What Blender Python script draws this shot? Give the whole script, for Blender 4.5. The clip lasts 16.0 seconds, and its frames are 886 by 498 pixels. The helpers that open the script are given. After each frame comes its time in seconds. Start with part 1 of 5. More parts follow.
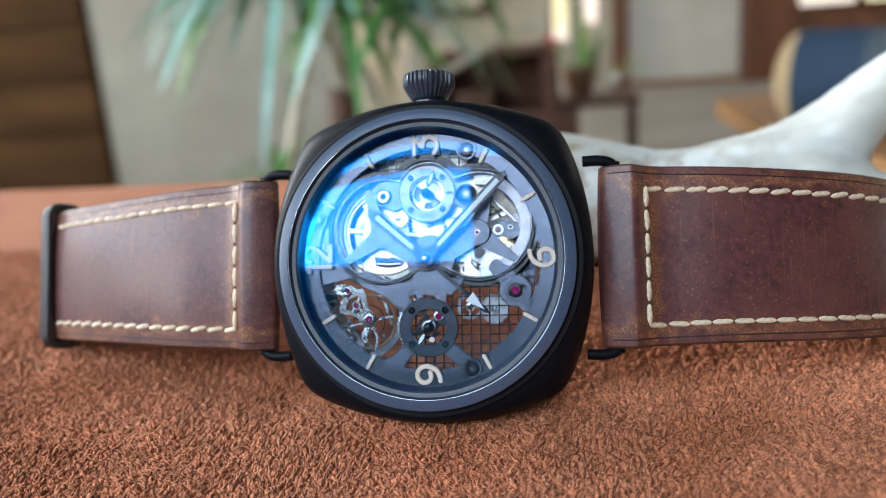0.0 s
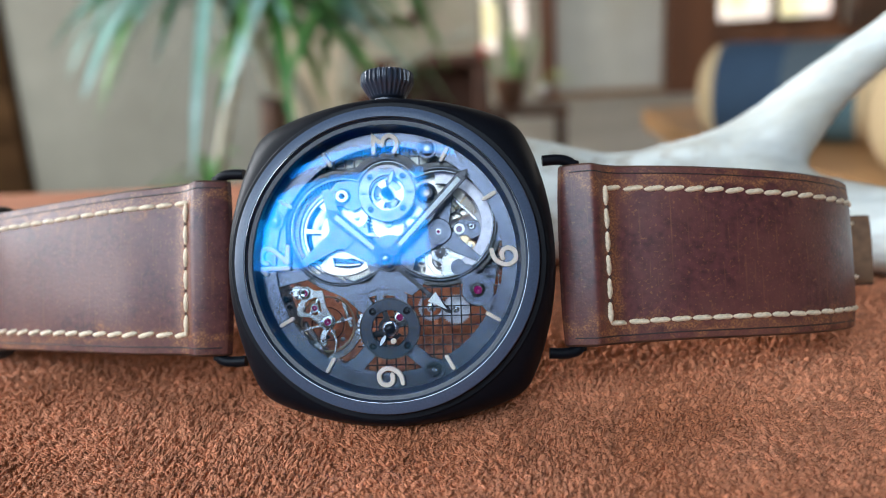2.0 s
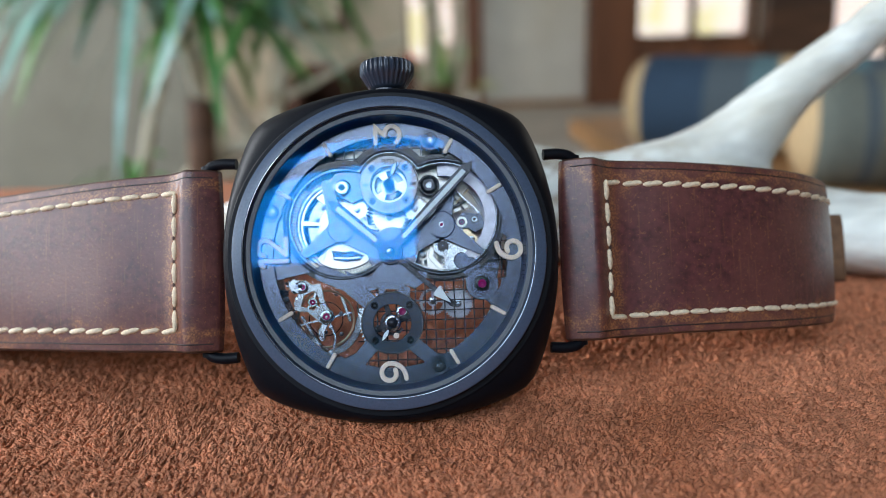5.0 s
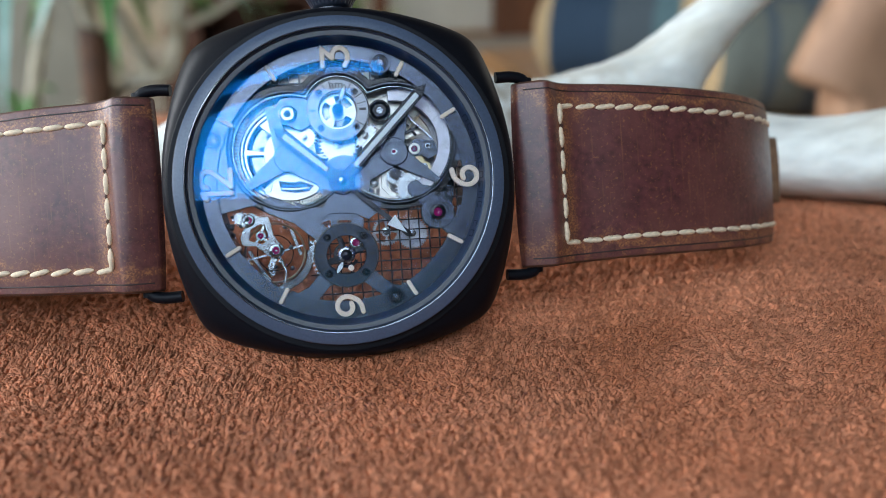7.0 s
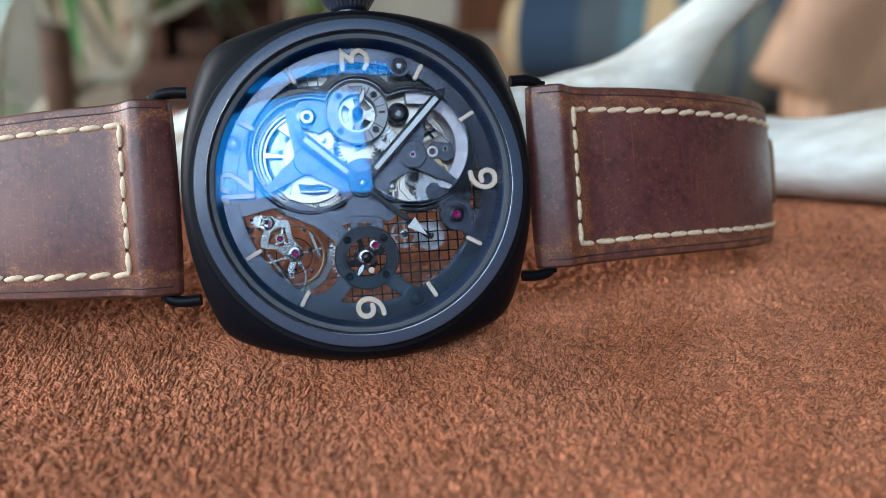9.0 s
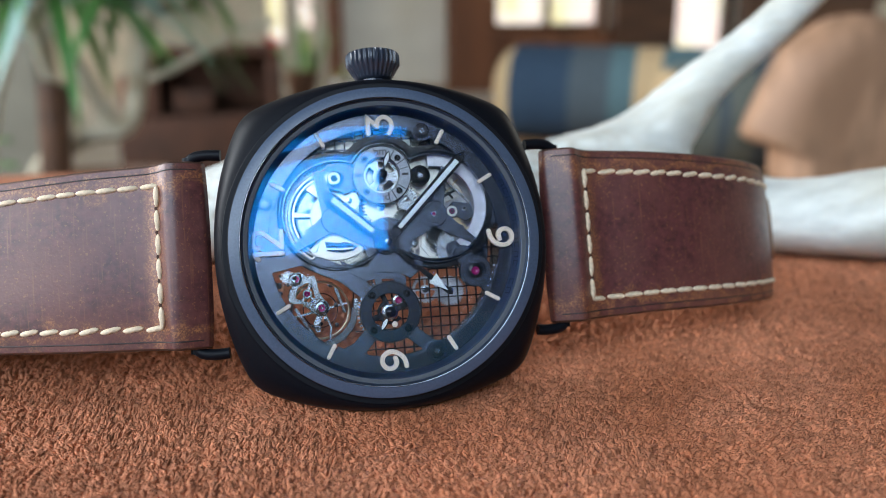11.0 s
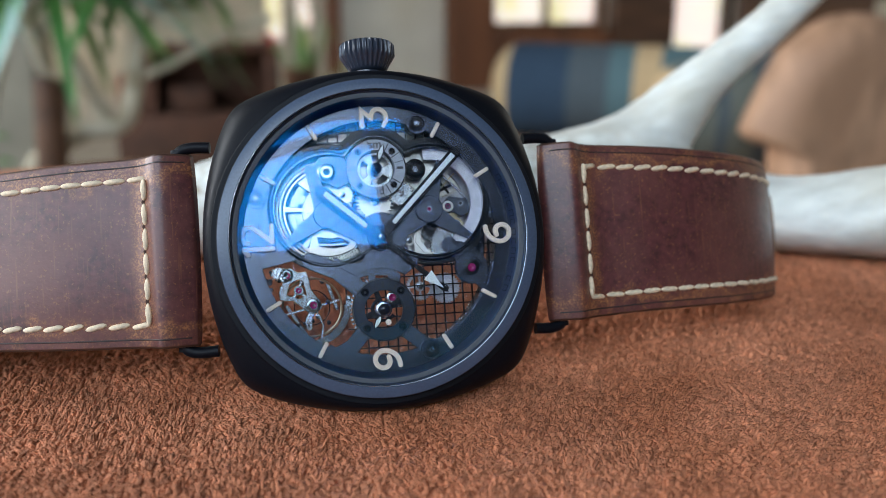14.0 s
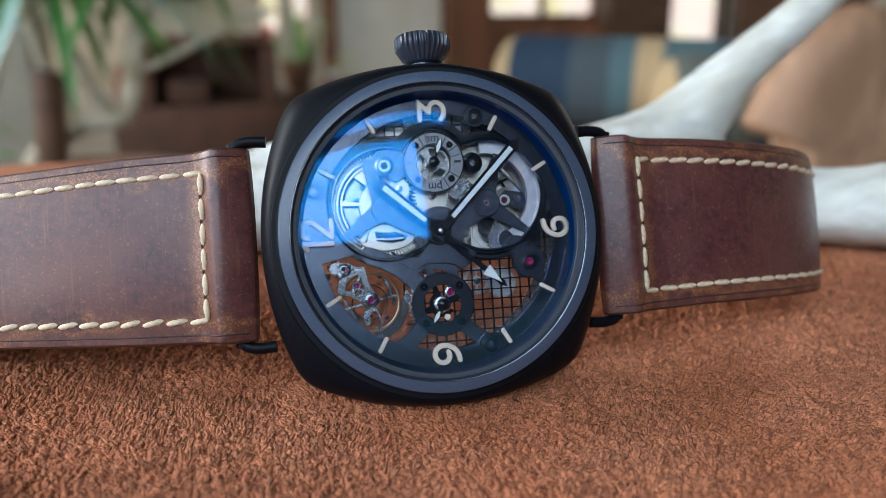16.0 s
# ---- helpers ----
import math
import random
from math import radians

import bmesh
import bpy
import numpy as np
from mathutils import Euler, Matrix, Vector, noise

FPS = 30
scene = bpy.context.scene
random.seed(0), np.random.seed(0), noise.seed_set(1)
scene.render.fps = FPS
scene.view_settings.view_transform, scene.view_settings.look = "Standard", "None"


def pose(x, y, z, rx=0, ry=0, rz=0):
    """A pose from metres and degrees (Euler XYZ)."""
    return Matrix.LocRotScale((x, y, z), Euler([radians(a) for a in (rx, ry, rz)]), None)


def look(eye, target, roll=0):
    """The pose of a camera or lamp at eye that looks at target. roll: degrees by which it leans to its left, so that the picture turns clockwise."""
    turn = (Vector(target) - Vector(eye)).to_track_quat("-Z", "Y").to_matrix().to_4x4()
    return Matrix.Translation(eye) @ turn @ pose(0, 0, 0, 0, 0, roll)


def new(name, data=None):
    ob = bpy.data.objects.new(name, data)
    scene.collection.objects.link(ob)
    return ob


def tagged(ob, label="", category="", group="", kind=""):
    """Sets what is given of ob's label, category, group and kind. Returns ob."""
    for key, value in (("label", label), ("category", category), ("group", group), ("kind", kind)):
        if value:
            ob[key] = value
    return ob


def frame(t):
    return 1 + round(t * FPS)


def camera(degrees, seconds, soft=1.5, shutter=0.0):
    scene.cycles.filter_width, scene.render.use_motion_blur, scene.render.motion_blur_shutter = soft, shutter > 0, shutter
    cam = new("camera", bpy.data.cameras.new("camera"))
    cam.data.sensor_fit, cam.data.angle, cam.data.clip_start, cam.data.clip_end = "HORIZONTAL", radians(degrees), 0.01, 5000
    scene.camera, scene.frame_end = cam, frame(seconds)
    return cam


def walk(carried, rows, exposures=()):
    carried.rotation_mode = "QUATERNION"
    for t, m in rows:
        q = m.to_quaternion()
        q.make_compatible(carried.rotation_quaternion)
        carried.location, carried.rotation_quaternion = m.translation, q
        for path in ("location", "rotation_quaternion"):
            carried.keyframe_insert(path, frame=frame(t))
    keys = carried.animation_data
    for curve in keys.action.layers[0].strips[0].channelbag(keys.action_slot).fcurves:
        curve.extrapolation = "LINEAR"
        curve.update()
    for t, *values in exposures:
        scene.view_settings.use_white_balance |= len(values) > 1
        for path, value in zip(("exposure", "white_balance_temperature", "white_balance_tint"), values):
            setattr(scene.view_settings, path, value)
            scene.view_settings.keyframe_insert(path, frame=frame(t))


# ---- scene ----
# ---- camera ----
cam = camera(57.0, 16.0, soft=0.6)
cam.data.dof.use_dof = True
cam.data.dof.focus_distance = 0.111
cam.data.dof.aperture_fstop = 15.0
walk(cam, [
    (0.0, pose(0.02251, -0.11004, 0.05684, 74.046, 4.304, 9.075)),
    (0.5, pose(0.02198, -0.11000, 0.05664, 74.374, 4.010, 7.969)),
    (1.0, pose(0.02073, -0.10968, 0.05639, 74.359, 3.803, 6.667)),
    (1.5, pose(0.01904, -0.10946, 0.05610, 74.419, 3.644, 5.429)),
    (2.0, pose(0.01800, -0.10945, 0.05537, 74.391, 3.395, 4.295)),
    (2.5, pose(0.01707, -0.11027, 0.05415, 74.548, 2.924, 3.046)),
    (3.0, pose(0.01493, -0.11046, 0.05418, 74.806, 2.370, 2.017)),
    (3.2, pose(0.01357, -0.11172, 0.05458, 75.062, 2.167, 1.546)),
    (5.3, pose(0.00580, -0.10799, 0.05307, 74.538, 1.711, -1.549)),
    (5.5, pose(0.00517, -0.10752, 0.05288, 73.833, 1.690, -2.201)),
    (6.0, pose(0.00401, -0.10666, 0.05268, 72.347, 1.491, -3.678)),
    (6.5, pose(0.00196, -0.10468, 0.05171, 71.054, 1.287, -5.687)),
    (7.0, pose(0.00062, -0.10541, 0.05181, 69.964, 1.126, -7.249)),
    (7.5, pose(-0.00217, -0.10579, 0.05214, 69.530, 0.954, -8.159)),
    (8.0, pose(-0.00414, -0.10612, 0.05287, 69.588, 0.758, -8.887)),
    (8.2, pose(-0.00463, -0.10502, 0.05284, 69.413, 0.619, -9.131)),
    (10.3, pose(-0.01059, -0.10562, 0.05356, 70.513, 0.418, -10.245)),
    (10.5, pose(-0.01109, -0.10614, 0.05393, 70.733, 0.273, -10.379)),
    (11.0, pose(-0.01196, -0.10925, 0.05476, 73.577, 0.270, -10.431)),
    (11.5, pose(-0.01128, -0.10743, 0.05439, 74.403, 0.199, -10.431)),
    (12.0, pose(-0.01104, -0.10681, 0.05408, 74.487, 0.174, -10.586)),
    (12.5, pose(-0.01108, -0.10639, 0.05380, 74.392, 0.106, -10.695)),
    (13.0, pose(-0.01118, -0.10626, 0.05364, 74.150, 0.081, -10.730)),
    (13.5, pose(-0.01128, -0.10652, 0.05364, 73.898, 0.023, -10.611)),
    (14.0, pose(-0.01112, -0.10651, 0.05356, 73.475, 0.001, -10.514)),
    (14.5, pose(-0.01126, -0.10650, 0.05336, 73.351, 0.024, -10.433)),
    (15.0, pose(-0.01168, -0.10639, 0.05363, 73.181, 0.010, -10.372)),
    (15.5, pose(-0.01717, -0.10527, 0.05372, 73.086, 0.006, -10.557)),
    (16.0, pose(-0.01946, -0.10422, 0.05359, 72.952, 0.083, -10.876)),
], exposures=[(0.0, 0.22), (1.5, 0.18), (3.0, 0.06), (6.0, -0.15), (8.0, -0.05), (11.0, 0.02), (13.0, -0.13), (16.0, -0.18)])

# ---- light ----
world = bpy.data.worlds.new("sky")
scene.world = world
world.use_nodes = True
wn, wl = world.node_tree.nodes, world.node_tree.links
sky = wn.new("ShaderNodeTexSky")
sky.sky_type, sky.sun_disc = "NISHITA", False
sky.sun_elevation, sky.sun_rotation = radians(40), radians(200)
wl.new(sky.outputs["Color"], wn["Background"].inputs["Color"])
wn["Background"].inputs["Strength"].default_value = 0.1


def window_light(name, m, sx, sy, watts, colour):
    lamp = bpy.data.lights.new(name, "AREA")
    lamp.shape, lamp.size, lamp.size_y, lamp.energy, lamp.color = "RECTANGLE", sx, sy, watts, colour
    ob = new(name, lamp)
    ob.matrix_world = m
    return ob


# daylight in the openings of the wall behind the camera, the side wall and the garden door, then two added fills
window_light("window_daylight", pose(-1.095, -1.59, 1.355, 90, 0, 0), 2.52, 1.38, 64, (0.62, 0.81, 1.0))
window_light("upper_window_daylight", pose(-0.83, -1.59, 2.675, 90, 0, 0), 3.05, 0.34, 14, (0.62, 0.80, 1.0))
window_light("side_window_daylight", look((-2.38, -0.62, 0.85), (0, -0.62, 0.1)), 1.84, 1.1, 40, (0.86, 0.92, 1.0))
window_light("far_side_window_daylight", look((-2.38, 0.98, 1.1), (0, 0.9, 0.1)), 1.0, 1.5, 84, (0.90, 0.95, 1.0))
# unseen lamp added at the side to brighten the far background
window_light("back_side_fill", look((-2.38, 3.4, 0.9), (0, 3.6, 0.3)), 0.9, 1.1, 46, (1.0, 0.95, 0.86))
# added fill lamp before the plain east wall, which has no window
window_light("room_fill", look((3.85, 3.2, 1.0), (-1.5, 3.2, 0.2)), 1.4, 1.2, 26, (1.0, 0.97, 0.93))


# ---- materials ----
def material(name, base, rough=0.6, metal=0.0, vary=0.15, scale=200.0, bump=0.0, bump_scale=None, second=None, second_scale=20.0, stretch=(1, 1, 1), island=0.0, **more):
    """A principled material: base colour varied by fine grain and by a broad second tone, with a fine relief."""
    m = bpy.data.materials.new(name)
    m.use_nodes = True
    n, l = m.node_tree.nodes, m.node_tree.links
    b = n["Principled BSDF"]
    b.inputs["Roughness"].default_value, b.inputs["Metallic"].default_value = rough, metal
    for key, value in more.items():
        b.inputs[key.replace("_", " ")].default_value = value
    co = n.new("ShaderNodeTexCoord")
    mp = n.new("ShaderNodeMapping")
    mp.inputs["Scale"].default_value = stretch
    l.new(co.outputs["Object"], mp.inputs["Vector"])

    def grain(sc, detail=4.0):
        t = n.new("ShaderNodeTexNoise")
        t.inputs["Scale"].default_value, t.inputs["Detail"].default_value = sc, detail
        l.new(mp.outputs["Vector"], t.inputs["Vector"])
        return t

    fine = grain(scale)
    ramp = n.new("ShaderNodeValToRGB")
    ramp.color_ramp.elements[0].position, ramp.color_ramp.elements[1].position = 0.3, 0.7
    ramp.color_ramp.elements[0].color = (*[c * (1 - vary) for c in base], 1)
    ramp.color_ramp.elements[1].color = (*[min(1, c * (1 + vary)) for c in base], 1)
    l.new(fine.outputs["Fac"], ramp.inputs["Fac"])
    out = ramp.outputs["Color"]
    if second:
        broad = grain(second_scale)
        r2 = n.new("ShaderNodeValToRGB")
        r2.color_ramp.elements[0].position, r2.color_ramp.elements[1].position = 0.42, 0.66
        l.new(broad.outputs["Fac"], r2.inputs["Fac"])
        mix = n.new("ShaderNodeMix")
        mix.data_type = "RGBA"
        l.new(r2.outputs["Color"], mix.inputs["Factor"])
        l.new(out, mix.inputs["A"])
        mix.inputs["B"].default_value = (*second, 1)
        out = mix.outputs["Result"]
    if island:
        geo = n.new("ShaderNodeNewGeometry")
        hsv = n.new("ShaderNodeHueSaturation")
        mr = n.new("ShaderNodeMapRange")
        mr.inputs["To Min"].default_value, mr.inputs["To Max"].default_value = 1 - island, 1 + island
        l.new(geo.outputs["Random Per Island"], mr.inputs["Value"])
        l.new(mr.outputs["Result"], hsv.inputs["Value"])
        l.new(out, hsv.inputs["Color"])
        out = hsv.outputs["Color"]
    l.new(out, b.inputs["Base Color"])
    if bump:
        bt = grain(bump_scale or scale)
        bp = n.new("ShaderNodeBump")
        bp.inputs["Strength"].default_value, bp.inputs["Distance"].default_value = bump, 0.2 / (bump_scale or scale)
        l.new(bt.outputs["Fac"], bp.inputs["Height"])
        l.new(bp.outputs["Normal"], b.inputs["Normal"])
    return m


def crystal_material(name, tint, ior, rough=0.0):
    """Clear coated glass: light passes straight, the coat's gloss is tinted and grows at grazing angles."""
    m = bpy.data.materials.new(name)
    m.use_nodes = True
    n, l = m.node_tree.nodes, m.node_tree.links
    n.remove(n["Principled BSDF"])
    clear, gloss, mix, fres = n.new("ShaderNodeBsdfTransparent"), n.new("ShaderNodeBsdfGlossy"), n.new("ShaderNodeMixShader"), n.new("ShaderNodeFresnel")
    gloss.inputs["Roughness"].default_value, gloss.inputs["Color"].default_value = rough, (*tint, 1)
    fres.inputs["IOR"].default_value = ior
    l.new(fres.outputs["Fac"], mix.inputs["Fac"])
    l.new(clear.outputs["BSDF"], mix.inputs[1])
    l.new(gloss.outputs["BSDF"], mix.inputs[2])
    l.new(mix.outputs["Shader"], n["Material Output"].inputs["Surface"])
    return m


def leather_material():
    """Oiled pull-up leather: dark plum brown, flecked and rubbed to orange-brown past the stitch lines, with fine pores and faint upright scratches."""
    m = material("oiled_leather", (0.084, 0.0245, 0.0245), 0.4, vary=0.4, scale=900, second=(0.128, 0.044, 0.036), second_scale=85, bump=0.55, bump_scale=1800, Coat_Weight=0.45, Coat_Roughness=0.24, Specular_IOR_Level=0.35)
    n, l = m.node_tree.nodes, m.node_tree.links
    b = n["Principled BSDF"]
    co = n.new("ShaderNodeTexCoord")
    xyz = n.new("ShaderNodeSeparateXYZ")
    l.new(co.outputs["Object"], xyz.inputs["Vector"])

    def noise_of(scale, detail, vec):
        t = n.new("ShaderNodeTexNoise")
        t.inputs["Scale"].default_value, t.inputs["Detail"].default_value = scale, detail
        l.new(vec, t.inputs["Vector"])
        return t.outputs["Fac"]

    def ranged(value, lo, hi, a, b2):
        r = n.new("ShaderNodeMapRange")
        for key, v in (("From Min", lo), ("From Max", hi), ("To Min", a), ("To Max", b2)):
            r.inputs[key].default_value = v
        l.new(value, r.inputs["Value"])
        return r.outputs["Result"]

    def math_of(op, *values):
        t = n.new("ShaderNodeMath")
        t.operation = op
        for k, v in enumerate(values):
            if isinstance(v, float):
                t.inputs[k].default_value = v
            else:
                l.new(v, t.inputs[k])
        return t.outputs["Value"]

    spots = noise_of(330.0, 8.0, co.outputs["Object"])
    away = math_of("MULTIPLY_ADD", spots, 0.009, math_of("ABSOLUTE", xyz.outputs["Y"]))
    side_rub = math_of("MULTIPLY", ranged(away, 0.0133, 0.0150, 0.0, 0.95), ranged(away, 0.0150, 0.0164, 1.0, 0.12))
    seam = math_of("ABSOLUTE", math_of("SUBTRACT", math_of("ABSOLUTE", xyz.outputs["X"]), 0.0318))
    seam_rub = ranged(math_of("MULTIPLY_ADD", spots, 0.0035, seam), 0.0020, 0.0034, 0.85, 0.0)
    rub = math_of("MAXIMUM", side_rub, seam_rub)
    flecks = ranged(noise_of(3300.0, 3.0, co.outputs["Object"]), 0.47, 0.60, 0.0, 1.0)
    rare = ranged(noise_of(2300.0, 2.0, co.outputs["Object"]), 0.60, 0.72, 0.0, 0.4)
    mp = n.new("ShaderNodeMapping")
    mp.inputs["Scale"].default_value = (2600, 90, 2600)
    l.new(co.outputs["Object"], mp.inputs["Vector"])
    scr = ranged(noise_of(1.0, 3.0, mp.outputs["Vector"]), 0.60, 0.80, 0.0, 0.35)
    edge = math_of("MULTIPLY", rub, ranged(flecks, 0.0, 1.0, 0.25, 1.0))
    fac = math_of("MAXIMUM", math_of("MAXIMUM", edge, scr), rare)
    mix = n.new("ShaderNodeMix")
    mix.data_type = "RGBA"
    old = b.inputs["Base Color"].links[0].from_socket
    l.new(fac, mix.inputs["Factor"])
    l.new(old, mix.inputs["A"])
    mix.inputs["B"].default_value = (0.33, 0.138, 0.052, 1)
    l.new(mix.outputs["Result"], b.inputs["Base Color"])
    l.new(ranged(spots, 0.0, 1.0, 0.36, 0.62), b.inputs["Roughness"])
    return m


SUEDE = material("suede", (0.44, 0.158, 0.072), 0.95, vary=0.3, scale=700, second=(0.38, 0.13, 0.057), second_scale=45, bump=0.6, bump_scale=900)
PILE = material("suede_pile", (0.48, 0.182, 0.09), 0.95, vary=0.25, scale=420, second=(0.40, 0.135, 0.058), second_scale=38, island=0.27)
BLACK = material("black_coated_steel", (0.0036, 0.0046, 0.0075), 0.46, 0.0, vary=0.2, scale=3000, bump=0.06, bump_scale=6000, Specular_IOR_Level=0.14)
GLOSSBLACK = material("gloss_black", (0.006, 0.006, 0.008), 0.1, 0.0, vary=0.2, scale=2000)
BEZEL = material("satin_black_bezel", (0.055, 0.080, 0.128), 0.26, 0.0, vary=0.1, scale=3000, bump=0.03, bump_scale=5000)
# boards of the unseen south wall, dark to keep reflections in the watch low
WALLWOOD = material("dark_wall_boards", (0.07, 0.042, 0.03), 0.6, vary=0.35, scale=22, stretch=(0.15, 1, 1), second=(0.025, 0.012, 0.007), second_scale=6)
CHAMFER = material("polished_dark_edge", (0.15, 0.17, 0.20), 0.22, 1.0, vary=0.3, scale=900)
REHAUT = material("satin_black_inner_ring", (0.024, 0.030, 0.042), 0.33, 0.0, vary=0.1, scale=3000)
CROWN = material("blue_black_crown", (0.024, 0.032, 0.05), 0.28, 0.0, vary=0.15, scale=3000)
LEATHER = leather_material()
EDGE = material("leather_edge", (0.075, 0.03, 0.017), 0.6, vary=0.35, scale=600, bump=0.4, bump_scale=1500, stretch=(0.25, 1, 1))
LINING = material("leather_lining", (0.30, 0.15, 0.07), 0.7, vary=0.2, scale=500, bump=0.2)
THREAD = material("waxed_thread", (0.70, 0.57, 0.40), 0.65, vary=0.28, scale=1400, bump=0.3, bump_scale=5000)
BONE = material("bleached_bone", (0.63, 0.65, 0.61), 0.6, vary=0.18, scale=210, second=(0.45, 0.43, 0.355), second_scale=46, bump=0.8, bump_scale=260, stretch=(0.4, 1, 1), Subsurface_Weight=0.35, Subsurface_Radius=(1.0, 0.9, 0.8), Subsurface_Scale=0.008)
def pit_bone(m):
    """Brown pores on the rough burr end of the bone, which lies at low x."""
    n, l = m.node_tree.nodes, m.node_tree.links
    b = n["Principled BSDF"]
    co, xyz, t = n.new("ShaderNodeTexCoord"), n.new("ShaderNodeSeparateXYZ"), n.new("ShaderNodeTexNoise")
    t.inputs["Scale"].default_value, t.inputs["Detail"].default_value = 240.0, 6.0
    l.new(co.outputs["Object"], xyz.inputs["Vector"])
    l.new(co.outputs["Object"], t.inputs["Vector"])
    end, pore, both, mix = n.new("ShaderNodeMapRange"), n.new("ShaderNodeMapRange"), n.new("ShaderNodeMath"), n.new("ShaderNodeMix")
    for node, values in ((end, (0.025, 0.075, 0.85, 0.0)), (pore, (0.5, 0.66, 0.0, 1.0))):
        for key, v in zip(("From Min", "From Max", "To Min", "To Max"), values):
            node.inputs[key].default_value = v
    l.new(xyz.outputs["X"], end.inputs["Value"])
    l.new(t.outputs["Fac"], pore.inputs["Value"])
    both.operation = "MULTIPLY"
    l.new(end.outputs["Result"], both.inputs[0])
    l.new(pore.outputs["Result"], both.inputs[1])
    mix.data_type = "RGBA"
    l.new(both.outputs["Value"], mix.inputs["Factor"])
    l.new(b.inputs["Base Color"].links[0].from_socket, mix.inputs["A"])
    mix.inputs["B"].default_value = (0.30, 0.23, 0.15, 1)
    l.new(mix.outputs["Result"], b.inputs["Base Color"])


pit_bone(BONE)
PLASTER = material("cream_plaster", (0.60, 0.555, 0.45), 0.9, vary=0.08, scale=12, second=(0.50, 0.45, 0.35), second_scale=1.6, bump=0.2, bump_scale=60)
# plaster colour lowered to offset the strong side window light on the partition
DIMPLASTER = material("dimmed_plaster", (0.19, 0.175, 0.135), 0.9, vary=0.1, scale=12, second=(0.155, 0.138, 0.103), second_scale=2.2, bump=0.2, bump_scale=60)
CREAM = material("cream_panel", (0.74, 0.70, 0.60), 0.7, vary=0.05, scale=10, second=(0.68, 0.62, 0.5), second_scale=3)
REDWOOD = material("red_brown_wood", (0.20, 0.075, 0.03), 0.45, vary=0.3, scale=16, stretch=(1, 1, 0.1), second=(0.12, 0.045, 0.02), second_scale=4, bump=0.1)
DARKWOOD = material("dark_wood", (0.095, 0.042, 0.02), 0.5, vary=0.35, scale=22, stretch=(0.15, 1, 1), second=(0.05, 0.022, 0.012), second_scale=6, bump=0.15)
CHESTWOOD = material("dark_red_chest_wood", (0.060, 0.024, 0.012), 0.85, vary=0.45, scale=18, second=(0.085, 0.032, 0.016), second_scale=7, bump=0.2)
CABINETWOOD = material("brown_cabinet_wood", (0.05, 0.024, 0.009), 0.95, vary=0.4, scale=22, stretch=(0.15, 1, 1), Specular_IOR_Level=0.1, second=(0.034, 0.015, 0.005), second_scale=6, bump=0.15)
HONEYWOOD = material("honey_wood", (0.42, 0.22, 0.09), 0.4, vary=0.2, scale=20, stretch=(0.12, 1, 1), second=(0.33, 0.16, 0.06), second_scale=4)
STONE = material("pale_floor", (0.40, 0.375, 0.33), 0.6, vary=0.1, scale=14, second=(0.32, 0.295, 0.26), second_scale=2.2)
CARVED = material("carved_wood", (0.43, 0.245, 0.145), 0.6, vary=0.4, scale=60, stretch=(1, 1, 0.45), second=(0.32, 0.175, 0.10), second_scale=16, bump=0.2)
NAVY = material("navy_wool", (0.02, 0.042, 0.072), 0.9, vary=0.2, scale=300, bump=0.3)
SLATE = material("slate_wool", (0.058, 0.075, 0.085), 0.9, vary=0.2, scale=300, bump=0.3)
OLIVE = material("grey_green_wool", (0.11, 0.12, 0.10), 0.9, vary=0.2, scale=300, bump=0.3)
TEAL = material("teal_wool", (0.075, 0.13, 0.14), 0.9, vary=0.2, scale=300, bump=0.3)
TAN = material("tan_wool", (0.46, 0.32, 0.17), 0.9, vary=0.15, scale=300, bump=0.3)
LEAF = material("leaf_green", (0.06, 0.19, 0.04), 0.4, vary=0.3, scale=30, second=(0.14, 0.28, 0.07), second_scale=8)
# lit copy of the green leaf: pale turquoise highlights put into its colour
LIT_LEAF = material("lit_leaf", (0.30, 0.46, 0.41), 0.35, vary=0.25, scale=30, second=(0.16, 0.32, 0.24), second_scale=8)
CANE = material("pale_cane", (0.52, 0.46, 0.34), 0.7, vary=0.2, scale=60, second=(0.3, 0.24, 0.15), second_scale=20, bump=0.3)
CRYSTAL = crystal_material("coated_crystal", (0.012, 0.38, 1.0), 1.7, 0.06)
PANE = crystal_material("window_pane", (1, 1, 1), 1.45)


# ---- helpers for meshes ----
def mesh_object(name, bm, mat, parent=None, label="", smooth=True, recalc=True, sharp=38):
    if recalc:
        bmesh.ops.recalc_face_normals(bm, faces=bm.faces)
    me = bpy.data.meshes.new(name)
    bm.to_mesh(me)
    bm.free()
    me.materials.append(mat)
    if smooth:
        me.polygons.foreach_set("use_smooth", [True] * len(me.polygons))
        me.set_sharp_from_angle(angle=radians(sharp))
    ob = new(name, me)
    if parent:
        ob.parent = parent
    if label:
        tagged(ob, label)
    return ob


def part(name, bm, mat, parent, label="", smooth=True, sharp=38):
    return mesh_object(name, bm, mat, parent, label, smooth, True, sharp)


def thing(name, m, label, category, group="", kind=""):
    e = new(name)
    e.empty_display_size = 0.01
    e.matrix_world = m
    return tagged(e, label, category, group, kind)


